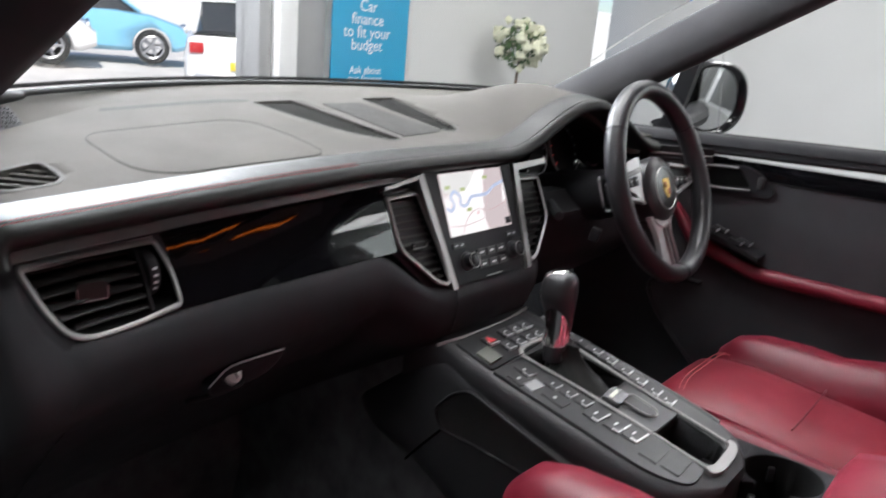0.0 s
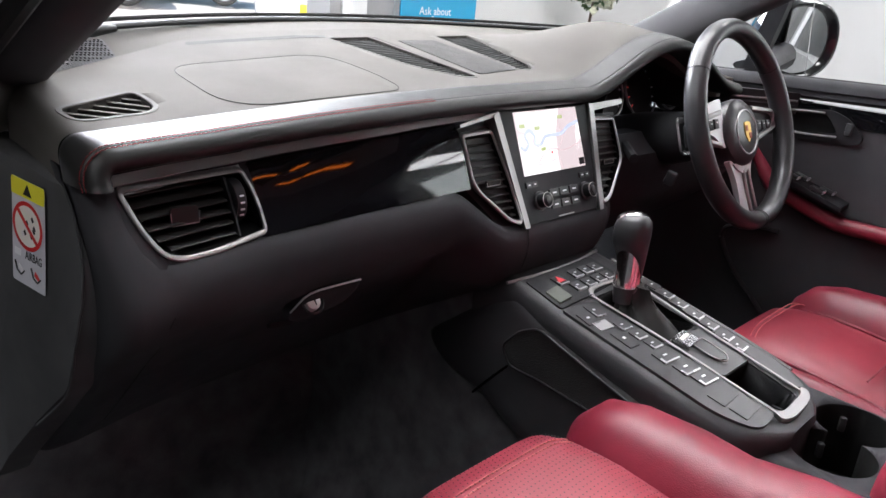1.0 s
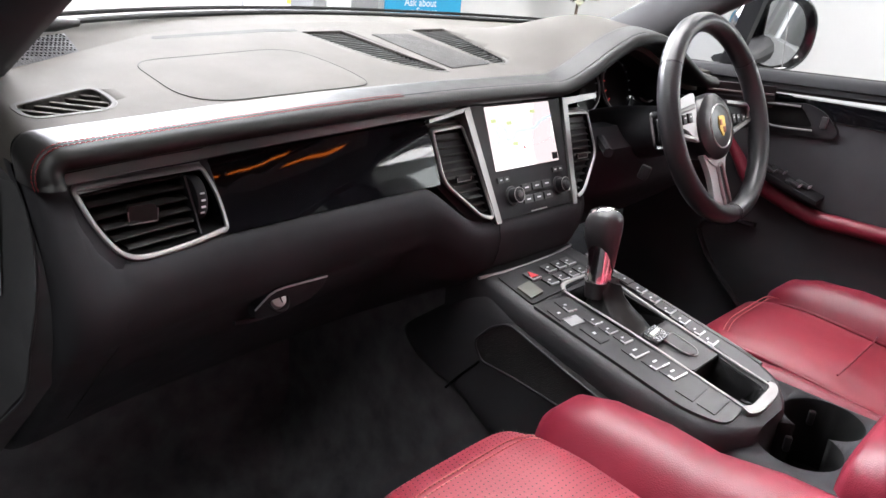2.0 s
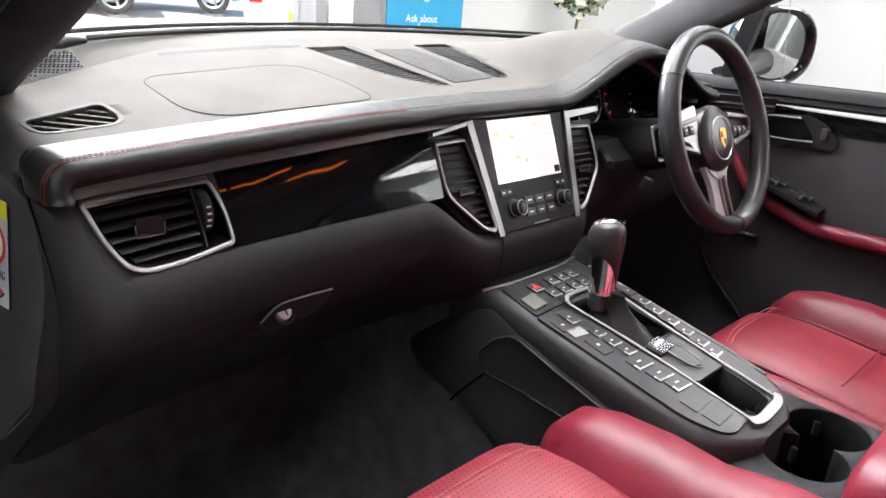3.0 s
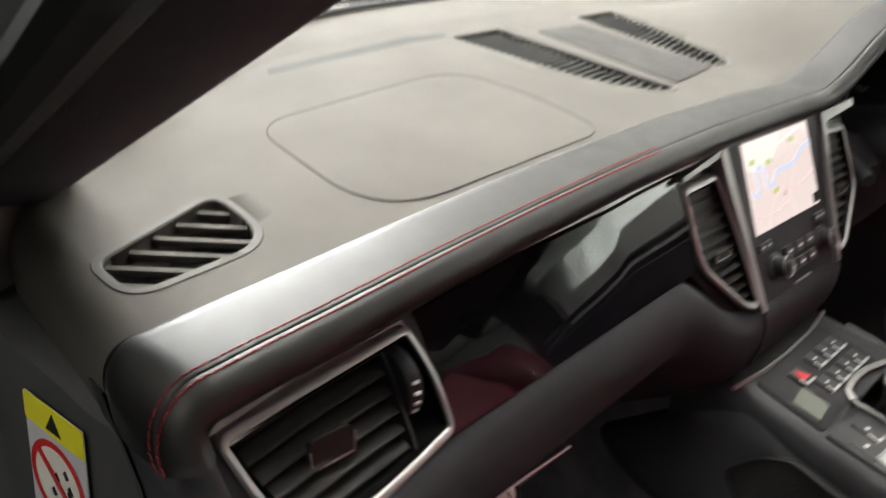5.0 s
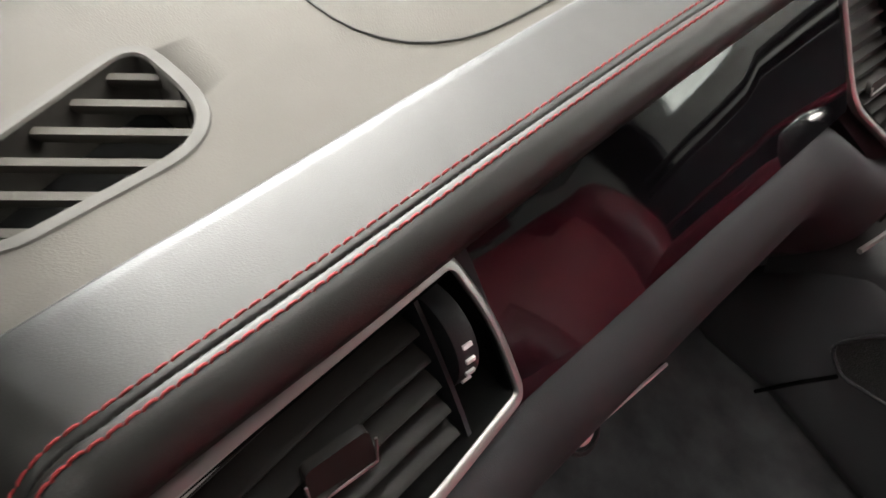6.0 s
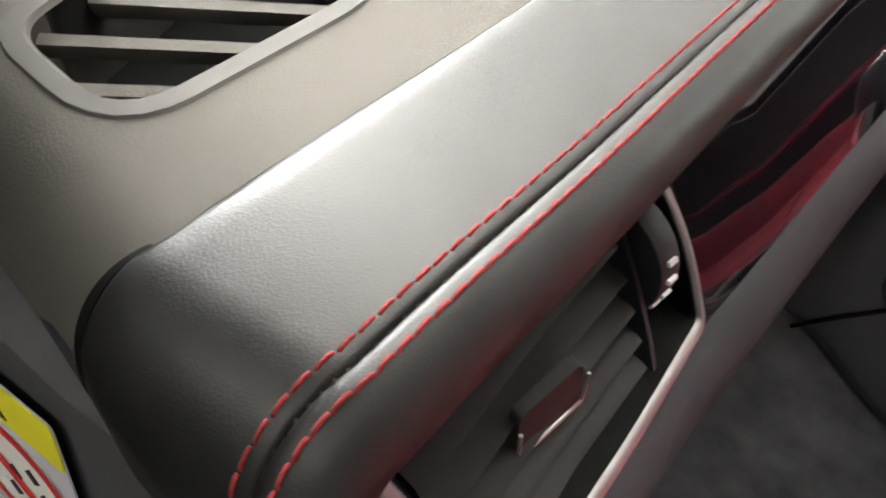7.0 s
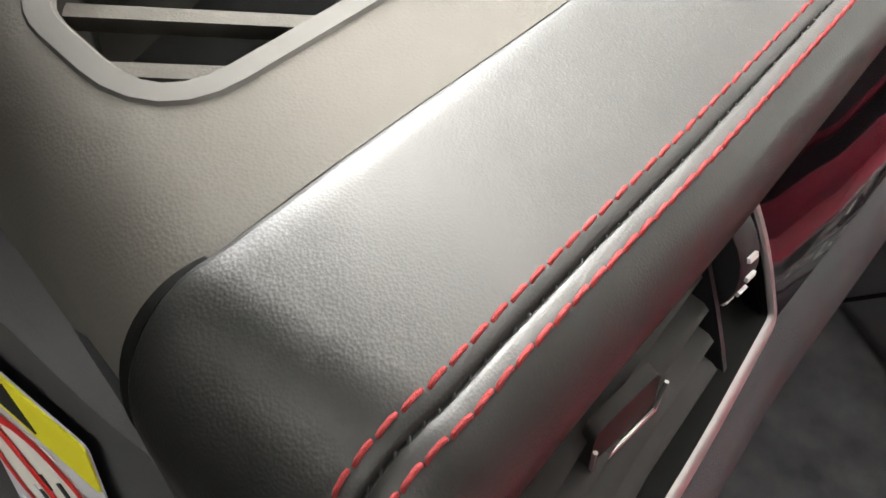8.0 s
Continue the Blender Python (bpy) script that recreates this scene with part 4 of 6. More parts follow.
# ---- instruments ----
cluster = thing("instrument_cluster", "hooded instrument cluster with round dials behind the wheel", "instruments", (.375, .75, 1.12))
rows = []
for y, f in ((.712, 1.0), (.72, .97), (.78, .90), (.84, .85)):
    ring = []
    for k in range(25):
        a = math.pi * (-.08 + 1.16 * k / 24)
        ring.append(Vector((.352 + .165 * f * math.cos(a), y, 1.105 + .090 * f * math.sin(a))))
    rows.append(ring)
part("hood", loft([[p for p in row] + [p + Vector((0, 0, .006)) for p in reversed(row)] for row in rows], closed=True, caps=False), DARK, cluster, sharp=60)
part("backplate", prism([Vector((.375 + .165 * math.cos(a * math.tau / 32), .835, 1.11 + .085 * math.sin(a * math.tau / 32))) for a in range(32)], (0, .01, 0)), DARK, cluster)
for gx, gr in ((.345, .044), (.452, .052), (.555, .040)):
    g = part("dial", at_pose(cylinder(gr, .01, 32, bevel=.001), pose(gx, .815, 1.105, 72)), DARK, cluster)
    part("dial_ring", at_pose(tube([(gr * math.cos(a * math.tau / 36), gr * math.sin(a * math.tau / 36), 0) for a in range(36)], .002, 6, closed=True), pose(gx, .805, 1.108, 72)), SATIN, g)
    for k in range(12):
        a = radians(-50 + k * 25)
        part("mark", at_pose(box(-.001, .001, gr * .78, gr * .92, 0, .001), pose(gx, .8075, 1.109, 72) @ pose(0, 0, 0, 0, 0, 130 - k * 24)), LITWHITE if 2 < k else LITRED, g)
part("stalk", tube([(.25, .70, 1.045), (.215, .66, 1.035)], .008, 8), SOFT, cluster)
part("stalk", tube([(.48, .70, 1.045), (.56, .66, 1.055)], .008, 8), DARK, cluster)
part("column_lever", at_pose(box(-.006, .006, -.008, .008, -.011, .011, .003), pose(.231, .602, 1.016, 15, 0, 20)), DARK, cluster, "small grey column lever")
col = part("column_shroud", loft([[Vector((.366 + w * math.cos(k * math.tau / 20), y, z + h * math.sin(k * math.tau / 20))) for k in range(20)] for y, z, w, h in ((.60, 1.075, .040, .040), (.66, 1.055, .050, .044), (.74, 1.035, .058, .050), (.86, .99, .070, .060))], closed=True), DARK, cluster)
part("knee_cover", slab([[Vector((x, .69 + .1 * abs(x - .375) ** 1.5 + dy, z)) for dy, z in ((.02, 1.06), (-.01, 1.03), (-.012, .97), (.01, .93), (.08, .87), (.18, .80))] for x in np.linspace(.165, .66, 16)], (0, .03, 0)), SOFT, cluster)

# ---- steering wheel ----
wheel = thing("steering_wheel", "black leather three spoke sports steering wheel", "steering wheel", (.366, .563, 1.095))
WM = Matrix.Translation((.366, .565, 1.095)) @ pose(0, 0, 0, 90 - 21, 0, 0)
SM = WM @ Matrix.Translation((0, -.008, -.016))      # plane of the spokes, behind the rim's


def wheel_ring(a0, a1, n, r=.1520, t=.0150):
    rws = []
    for k in range(n + 1):
        a = a0 + (a1 - a0) * k / n
        rr = r
        rws.append([WM @ Vector(((rr + t * 1.0 * math.cos(b)) * math.cos(a), (rr + t * math.cos(b)) * math.sin(a), t * 1.15 * math.sin(b))) for b in [j * math.tau / 14 for j in range(14)]])
    return loft(rws, closed=True)


for a0, a1 in ((35, 145), (146, 268), (272, 394)):
    part("rim", wheel_ring(radians(a0), radians(a1), 40), HIDE, wheel, "dark leather rim")
part("rim_band", wheel_ring(radians(268), radians(272), 3, t=.0143), DARK, wheel)
part("rim_joint", wheel_ring(radians(145), radians(146), 2, t=.0144), DARK, wheel)
part("rim_joint", wheel_ring(radians(34), radians(35), 2, t=.0144), DARK, wheel)
hub_rows = []
for r, h in ((.050, -.050), (.056, -.026), (.0575, -.014), (.0560, -.005), (.0500, .0005), (.036, .0040), (.018, .0052), (.001, .0055)):
    hub_rows.append([WM @ Vector((r * math.cos(k * math.tau / 36), r * (.92 if math.sin(k * math.tau / 36) < 0 else .96) * math.sin(k * math.tau / 36) - .012, h)) for k in range(36)])
part("airbag_hub", loft(hub_rows, closed=True), HIDE, wheel, "padded round hub")
part("hub_ring", tube([WM @ Vector((.0345 * math.cos(k * math.tau / 40), .0345 * math.sin(k * math.tau / 40) - .012, .0040)) for k in range(40)], .0014, 6, closed=True), SATIN, wheel)
crest = rounded([(-.0105, .015, 0), (0, .0165, 0), (.0105, .015, 0), (.0105, -.004, 0), (0, -.0175, 0), (-.0105, -.004, 0)], .003, 4)
badge = part("badge", at_pose(prism(crest, (0, 0, .002)), WM @ Matrix.Translation((0, -.012, .0046))), GOLD, wheel, "small gold shield badge")
for bx, bz in ((-.005, .006), (.005, -.006)):
    part("badge_field", at_pose(box(bx - .004, bx + .004, bz - .0045, bz + .0045, .0305, .0313, .0003), WM @ Matrix.Translation((0, -.012, -.0239))), BADGERED, badge)
nrm = SM.to_3x3() @ Vector((0, 0, 1))


def wheel_plate(pts, r, low, high, k=4):
    """A plate lying in the wheel's plane between two heights."""
    ol = [SM @ p for p in rounded([(x, y, 0) for x, y in pts], r, k)]
    return prism([p + nrm * low for p in ol], nrm * (high - low))


for s in (-1, 1):
    sp = part("spoke", wheel_plate([(s * .050, .034), (s * .143, .022), (s * .146, -.014), (s * .056, -.020)], .006, -.010, .003), DARK, wheel)
    if s < 0:
        part("spoke_trim", wheel_plate([(-.050, .054), (-.085, .048), (-.122, .042), (-.138, .028), (-.134, .012), (-.108, .004), (-.084, -.002), (-.066, -.020), (-.050, -.024)], [.006, .01, .01, .01, .006, .01, .01, .008, .006], .002, .0075), SPOKE, sp, "satin metal spoke cover")
    part("spoke_trim", tube([SM @ Vector(p) for p in ((s * .055, .033, .006), (s * .132, .0235, .006), (s * .140, .014, .006), (s * .136, -.002, .006), (s * .066, -.017, .006))], .0045, 8), SATIN, sp)
    for k in range(2 if s < 0 else 3):
        part("button", at_pose(box(-.0066, .0066, -.0075, .0075, 0, .005, .0012), SM @ Matrix.Translation((s * (.078 + .018 * k), (.016 if s < 0 else .004) - .001 * k, .0035 + (.0028 if s < 0 else 0)))), BUTTON, sp)
        part("button_mark", at_pose(box(-.0022, .0022, -.001, .001, 0, .0006), SM @ Matrix.Translation((s * (.078 + .018 * k), (.018 if s < 0 else .006) - .001 * k, .0085 + (.0028 if s < 0 else 0)))), GREYINK, sp)
    part("shift_paddle", wheel_plate([(s * .085, .030), (s * .136, .036), (s * .138, -.022), (s * .090, -.022)], .010, -.024, -.020), DARKCHROME, wheel)
low = part("lower_spoke", wheel_plate([(-.044, -.044), (.040, -.044), (.024, -.072), (.028, -.100), (.036, -.146), (-.030, -.146), (-.026, -.100), (-.030, -.072)], [.004, .004, .014, .02, .004, .004, .02, .014], -.004, .0050), SPOKE, wheel, "satin metal lower spoke")
SLOT = [(-.004, -.064), (.012, -.062), (.017, -.092), (.024, -.134), (.006, -.138), (.000, -.105)]
part("spoke_slot", wheel_plate(SLOT, [.004, .005, .01, .004, .004, .01], .004, .0062), DARK, low, "dark opening in the spoke")
part("spoke_frame", tube([SM @ Vector((p.x, p.y, .0064)) for p in rounded([(x, y, 0) for x, y in SLOT], [.004, .005, .01, .004, .004, .01], 4)], .0032, 8, closed=True), SATIN, low, "satin metal edge of the spoke")
part("spoke_wing", wheel_plate([(-.036, -.050), (.034, -.050), (.014, -.066), (-.006, -.068), (-.024, -.060)], [.003, .003, .004, .004, .006], .002, .0078), SPOKE, low, "satin metal bridge under the hub")

# ---- warning sticker on the dashboard end ----
sticker = thing("airbag_sticker", "silver airbag warning sticker with a yellow band and red ring", "sticker", (-.6115, .75, 1.03))
SX = -.6115


def side_plate(y0, y1, z0, z1, layer, r=.003):
    """A thin rectangle on the end cover; y falls towards the car's tail."""
    return prism(rounded([(SX - layer, y0, z0), (SX - layer, y1, z0), (SX - layer, y1, z1), (SX - layer, y0, z1)], r, 3), (-.0004, 0, 0))


part("sheet", side_plate(.710, .796, .985, 1.092, .0002), STICKER, sticker)
part("yellow_band", side_plate(.710, .796, 1.0745, 1.092, .0006), YELLOWINK, sticker)
tri = prism([(SX - .001, .764, 1.0775), (SX - .001, .742, 1.0775), (SX - .001, .753, 1.0890)], (-.0003, 0, 0))
part("warning_triangle", tri, BLACKINK, sticker)
SQUASH = .62


def side_disc(y, z, r, layer, hole=0.0):
    n = 40
    if hole:
        return loft([[(SX - layer, y + q * math.cos(k * math.tau / n), z + SQUASH * q * math.sin(k * math.tau / n)) for k in range(n)] + [(SX - layer, y + q, z)] for q in (hole, r)])
    return prism([(SX - layer, y + r * math.cos(k * math.tau / n), z + SQUASH * r * math.sin(k * math.tau / n)) for k in range(n)], (-.0003, 0, 0))


part("white_disc", side_disc(.753, 1.047, .0385, .0008), CREAM, sticker)
part("red_ring", side_disc(.753, 1.047, .0395, .0014, .0330), REDINK, sticker)
part("red_bar", prism([(SX - .0014, .753 + a, 1.047 + SQUASH * b) for a, b in ((.0275, .0205), (.0235, .0255), (-.0275, -.0205), (-.0235, -.0255))], (-.0003, 0, 0)), REDINK, sticker)
rnd = random.Random(9)
for k in range(9):
    a, b = rnd.uniform(-.018, .016), rnd.uniform(-.011, .012)
    part("pictogram", prism([(SX - .0012, .753 + a + p * .0040, 1.047 + b + q * .0032) for p, q in ((-1, -.3), (0, -1), (1, .2), (.1, 1))], (-.0002, 0, 0)), BLACKINK if k % 3 else GREYINK, sticker)
lettering("AIRBAG", .0125, Matrix.Translation((SX - .0009, .739, 1.0165)) @ pose(0, 0, 0, 90, 0, -90), BLACKINK, sticker, "lettering", .0003)
part("book_icon", prism([(SX - .0009, y, z) for y, z in ((.789, 1.013), (.772, 1.013), (.772, 1.020), (.789, 1.020))], (-.0003, 0, 0)), GREYINK, sticker)
for y, ink in ((.776, GREYINK), (.733, REDINK)):
    part("pictogram", tube([(SX - .001, y + .012, 1.006), (SX - .001, y + .006, .997), (SX - .001, y - .004, .994), (SX - .001, y - .012, .999)], .0009, 5), BLACKINK, sticker)
    part("pictogram", prism([(SX - .0011, y + a, .999 + b) for a, b in ((.004, .001), (-.008, -.003), (-.010, .001), (.001, .006))], (-.0002, 0, 0)), ink, sticker)

TL, su, sv = Vector((-.6235, .762, 1.088)), Vector((.010, -.048, -.003)), Vector((-.0115, -.012, -.088))
sn = sv.cross(su).normalized()
sn = sn if sn.x < 0 else -sn
# the flat drawing (y .796 to .710, z 1.092 to .985) laid onto that plane
wide, tall = su / .086, sv / .107
lay = Matrix(((-sn.x, -wide.x, -tall.x, 0), (-sn.y, -wide.y, -tall.y, 0), (-sn.z, -wide.z, -tall.z, 0), (0, 0, 0, 1)))
for piece in sticker.children:
    piece.data.transform(Matrix.Translation(TL + sn * .0012) @ lay @ Matrix.Translation((-SX, -.796, -1.092)))

# ---- centre console ----
console = thing("centre_console", "black centre console with rows of buttons and a metal frame", "console", (.022, .45, .5))


def cz(y):
    return .835 + .2 * (y - .286)


def cp(x, y, up=0.0):
    return Vector((x, y - .196 * up, cz(y) + .98 * up))


def deck(pts, r, thick, up=0.0, n=4):
    """A plate on the sloping deck."""
    nrm = Vector((0, -.196, .98))
    return prism([cp(x, y, up - thick) for x, y in [(p.x, p.y) for p in rounded([(x, y, 0) for x, y in pts], r, n)]], nrm * thick)


body_w = lerp_table([(.20, .088), (.28, .092), (.32, .104), (.40, .111), (.60, .111), (.66, .108)])
rows = []
for y in [.278, .280, .283] + list(np.linspace(.288, .70, 22)):
    w = body_w(y) - .050 * max(0, (.325 - y) / .047) ** 2.4
    rows.append([Vector((CX - w + .01, y, .50)), Vector((CX - w + .006, y, .70)), Vector((CX - w, y, cz(y) - .06)), Vector((CX - w, y, cz(y) - .025)), Vector((CX - w + .003, y, cz(y) - .008)), Vector((CX - w + .012, y, cz(y) - .001)),
                 Vector((CX - w + .02, y, cz(y))), Vector((CX + w - .02, y, cz(y))), Vector((CX + w - .012, y, cz(y) - .001)), Vector((CX + w - .003, y, cz(y) - .008)), Vector((CX + w, y, cz(y) - .025)),
                 Vector((CX + w, y, cz(y) - .06)), Vector((CX + w - .006, y, .70)), Vector((CX + w - .01, y, .50))])
cbody = part("body", loft(rows, closed=True), SIDEBLACK, console, "soft black console sides", sharp=50)
TRAY = flat_rounded([(.013, .302), (.066, .305), (.072, .372), (.008, .372)], [.012, .012, .004, .004])
GATE = flat_rounded([(-.002, .452), (.080, .452), (.080, .560), (.000, .560)], [.006, .006, .012, .012])
carve(cbody, [loft([[cp(x, y, -.05) for x, y in TRAY], [cp(x, y, .03) for x, y in TRAY]], closed=True),
              loft([[cp(x, y, -.035) for x, y in GATE], [cp(x, y, .03) for x, y in GATE]], closed=True)])
# Tray and gate linings carry the hollow's shade as near-black colour.
part("tray_lining", loft([[cp(x, y, .001) for x, y in TRAY], [cp(x, y, -.048) for x, y in TRAY]], closed=True, caps=False), RECESS_SHADE, console)
part("tray_floor", prism([cp(x, y, -.048) for x, y in TRAY], (0, 0, .003)), RECESS_SHADE, console)
part("gate_lining", loft([[cp(x, y, .001) for x, y in GATE], [cp(x, y, -.034) for x, y in GATE]], closed=True, caps=False), RECESS_SHADE, console)

# side button decks
part("button_deck", deck([(-.075, .560), (-.012, .552), (-.002, .372), (-.003, .305), (-.050, .300), (-.072, .345)], [.006, .006, .004, .01, .03, .02], .008, .003), TRIMBLACK, console, "satin black button panel")
part("button_deck", deck([(.118, .560), (.104, .560), (.085, .372), (.078, .312), (.095, .308), (.112, .345)], [.006, .006, .004, .006, .012, .02], .008, .003), TRIMBLACK, console, "satin black button panel")
part("front_deck", deck([(-.066, .630), (.090, .635), (.088, .574), (-.004, .566), (-.072, .562)], [.008, .01, .006, .006, .006], .006, .002), DARK, console, "black panel with warning button")
part("middle_deck", deck([(.004, .446), (.080, .446), (.076, .374), (.008, .374)], .004, .006, .002), TRIMBLACK, console, "satin black panel with parking brake")

for pts in ([(-.006, .562), (.0005, .452), (.0005, .37), (-.001, .300)], [(.090, .562), (.0825, .452), (.0785, .37), (.0755, .305)]):
    part("metal_rail", tube([cp(p.x, p.y, .004) for p in spline([(x, y, 0) for x, y in pts], 6)], .0022, 8, flat=.6), SATIN, console, "satin metal rail")
part("metal_end", deck([(-.004, .306), (.012, .300), (.066, .303), (.080, .310), (.084, .300), (.064, .291), (.010, .288), (-.009, .295)], [.004, .01, .01, .003, .01, .02, .02, .008], .010, .006), SATIN, console, "satin metal end of the frame")
part("metal_front", tube([cp(p.x, p.y, .004) for p in spline([(-.006, .562, 0), (.010, .573, 0), (.05, .574, 0), (.088, .566, 0)], 5)], .0035, 8, flat=.6), SATIN, console)
part("edge_piping", tube([Vector((CX + body_w(y) - .002, y, cz(y) - .006)) for y in np.linspace(.336, .62, 20)], .0045, 8), TRIMBLACK, console)

part("base_strip", tube([(-.090, .640, .9045), (-.040, .634, .9050), (.01, .633, .9050), (.066, .635, .9055), (.121, .643, .9070)], .0024, 6), SATIN, console, "slim metal strip at the foot of the stack")

BT = .0042


def console_button(x, y, w, d, tilt=0.0, mark=True, bar=True, mat=None):
    """A push button with a lit mark and a bright bar at its near edge."""
    c, s = math.cos(tilt), math.sin(tilt)
    pts = [(x + a * c - b * s, y + a * s + b * c) for a, b in ((-w, -d), (w, -d), (w, d), (-w, d))]
    b = part("button", deck(pts, .0012, .006, BT), mat or BUTTON, console)
    if mark:
        q = [(x + a * c - e * s, y + a * s + e * c) for a, e in ((-w * .24, -d * .02), (w * .24, -d * .02), (w * .24, d * .22), (-w * .24, d * .22))]
        part("button_mark", deck(q, .0003, .0008, BT + .0005), GREYINK, b)
    if bar:
        q = [(x + a * c - e * s, y + a * s + e * c) for a, e in ((-w * .96, -d - .0012), (w * .96, -d - .0012), (w * .96, -d + .0010), (-w * .96, -d + .0010))]
        part("button_bar", deck(q, .0004, .003, BT + .001), BRIGHT, b)
        q = [(x + a * c - e * s, y + a * s + e * c) for a, e in ((-w * .96, -d + .0011), (-w * .74, -d + .0011), (-w * .74, -d * .2), (-w * .96, -d * .2))]
        part("button_bar", deck(q, .0002, .003, BT + .001), BRIGHT, b)
    return b


for k, y in enumerate((.500, .478, .457)):
    console_button(-.026 + k * .002, y, .0095, .0085, -.05)
console_button(-.050, .480, .010, .016, -.05, bar=False)
for k, y in enumerate((.434, .408, .386)):
    console_button(-.030 + k * .004, y, .016, .010, -.06)
for k, y in enumerate((.356, .330)):
    console_button(-.030 + k * .003, y, .022, .011, .05, mark=False, bar=False, mat=TRIMBLACK)
for k, y in enumerate((.540, .516, .492, .466, .442, .418, .397)):
    console_button(.113 - k * .0035, y, .0095, .0098, .06, bar=k > 0)
for i, x in enumerate((-.003, .022, .046, .068)):
    for j, y in enumerate((.611, .588)):
        if i == 0 and j == 0:
            hz = console_button(-.018, .608, .010, .009, mark=False)
            part("hazard_triangle", deck([(-.026, .603), (-.010, .603), (-.018, .616)], .0008, .001, BT + .001), HAZARD, hz, "red warning triangle")
        else:
            console_button(x, y, .0095, .0085)
console_button(-.058, .530, .011, .012, -.1, bar=False)
console_button(-.034, .538, .009, .012, -.1, bar=True)
console_button(-.052, .512, .013, .008, -.1, mark=False, bar=False, mat=SILVER)
part("small_display", deck([(-.064, .596), (-.034, .600), (-.036, .573), (-.066, .570)], .002, .004, .005), material("display_grey", (.16, .17, .15), .2, vary=.1), console, "small grey display")
part("brake_switch", deck([(.030, .440), (.052, .438), (.050, .398), (.044, .390), (.034, .391), (.028, .400)], .004, .004, .005), TRIMBLACK, console, "parking brake switch")
part("switch_ring", tube([cp(x, y, .0055) for x, y in flat_rounded([(.026, .43), (.054, .43), (.052, .394), (.042, .386), (.032, .387), (.026, .40)], .006, 3)], .0011, 6, closed=True), SATIN, console)
part("start_plate", deck([(.006, .447), (.038, .450), (.040, .428), (.008, .424)], .003, .008, .010), DARKCHROME, console, "silver plate with script")
part("plate_script", deck([(.011, .441), (.033, .443), (.033, .439), (.011, .436)], .001, .001, .0115), CREAM, console)

# passenger-side tunnel panel and pocket


def side_panel(outline, r, x_out, thick, puff=0.0):
    """A panel on the tunnel's flank, outline in (y, z), its face swelling out by puff."""
    ol = [(p.x, p.y) for p in rounded([(y, z, 0) for y, z in outline], r, 4)]
    my, mz = sum(p[0] for p in ol) / len(ol), sum(p[1] for p in ol) / len(ol)
    rws = []
    for f, d in ((1, thick), (1, puff + .004), (.985, puff * .6), (.95, puff * .1), (.9, -puff * .45), (.75, -puff * .8), (.5, -puff), (.25, -puff), (.01, -puff)):
        rws.append([Vector((x_out + d - .10 * (.80 - (mz + (z - mz) * f)), my + (y - my) * f, mz + (z - mz) * f)) for y, z in ol])
    return loft(rws, closed=True)


part("tunnel_panel", side_panel([(.30, .772), (.50, .846), (.615, .894), (.640, .896), (.706, .841), (.785, .776), (.742, .748), (.657, .735), (.612, .711), (.5, .665), (.36, .62), (.30, .62)],
     [.01, .02, .02, .03, .03, .022, .03, .04, .04, .05, .03, .02], -.092, .03, .009), FLANK, console, "soft black tunnel panel", sharp=50)
NET = material("net_black", (.010, .010, .010), .9, vary=.3, scale=300, bump=1.0, grain=900, grain_type="VORONOI")
POCKET = [(.36, .812), (.50, .846), (.575, .866), (.602, .852), (.627, .822), (.610, .800), (.55, .800), (.36, .786)]
part("side_pocket", side_panel(POCKET, .010, -.103, .014), NET, console, "black mesh storage pocket")
pocket_rim = [(p.x, p.y) for p in rounded([(y, z, 0) for y, z in POCKET], .010, 4)]
part("pocket_edge", tube([Vector((-.1045 - .10 * (.80 - z), y, z)) for y, z in pocket_rim], .0018, 8, closed=True), DARK, console)
# Near-black strip drawn for the shaded gap between panel and pocket.
part("panel_gap", tube([Vector((-.1035 - .10 * (.80 - z), y, z)) for y, z in ((.612, .798), (.634, .772), (.656, .744), (.662, .736))], .0018, 6), RECESS_SHADE, console)
part("tunnel_carpet", slab([[Vector((x, y, z)) for x, z in ((-.076, min(.90, cz(y) - .03)), (-.084, min(.80, cz(y) - .06)), (-.098, .68), (-.115, .56), (-.16, .46), (-.22, .405))] for y in (.25, .5, .75, 1.0, 1.12)], (.02, 0, -.01)), CARPET, console, "black carpet over the tunnel")

# ---- gear selector ----
gear = thing("gear_selector", "black leather gear selector with a chrome cap and collar", "gear lever", (.035, .52, .87))
GB, GT = Vector((.020, .528, .868)), Vector((.040, .542, 1.002))
gd = (GT - GB)
part("boot", loft([[Vector((.038 + (w + .006 * math.sin(5 * k * math.tau / 20 + h)) * math.cos(k * math.tau / 20), .512 + s + (w * 1.15 + .006 * math.cos(4 * k * math.tau / 20)) * math.sin(k * math.tau / 20), z)) for k in range(20)]
                   for w, s, z, h in ((.040, -.012, .860, 0), (.034, -.006, .872, 1), (.024, .004, .886, 2), (.016, .010, .900, 3), (.013, .012, .912, 3))], closed=True), LEATHER, gear, "gathered leather boot", sharp=60)


def gear_ring(t, a, b, ex=2.4, lean=0.0):
    c = GB + gd * t
    out = []
    for k in range(24):
        q = k * math.tau / 24
        x = math.copysign(abs(math.cos(q)) ** (2 / ex), math.cos(q)) * a
        y = math.copysign(abs(math.sin(q)) ** (2 / ex), math.sin(q)) * b
        out.append(c + Vector((x, y + lean, -.10 * y)))
    return out


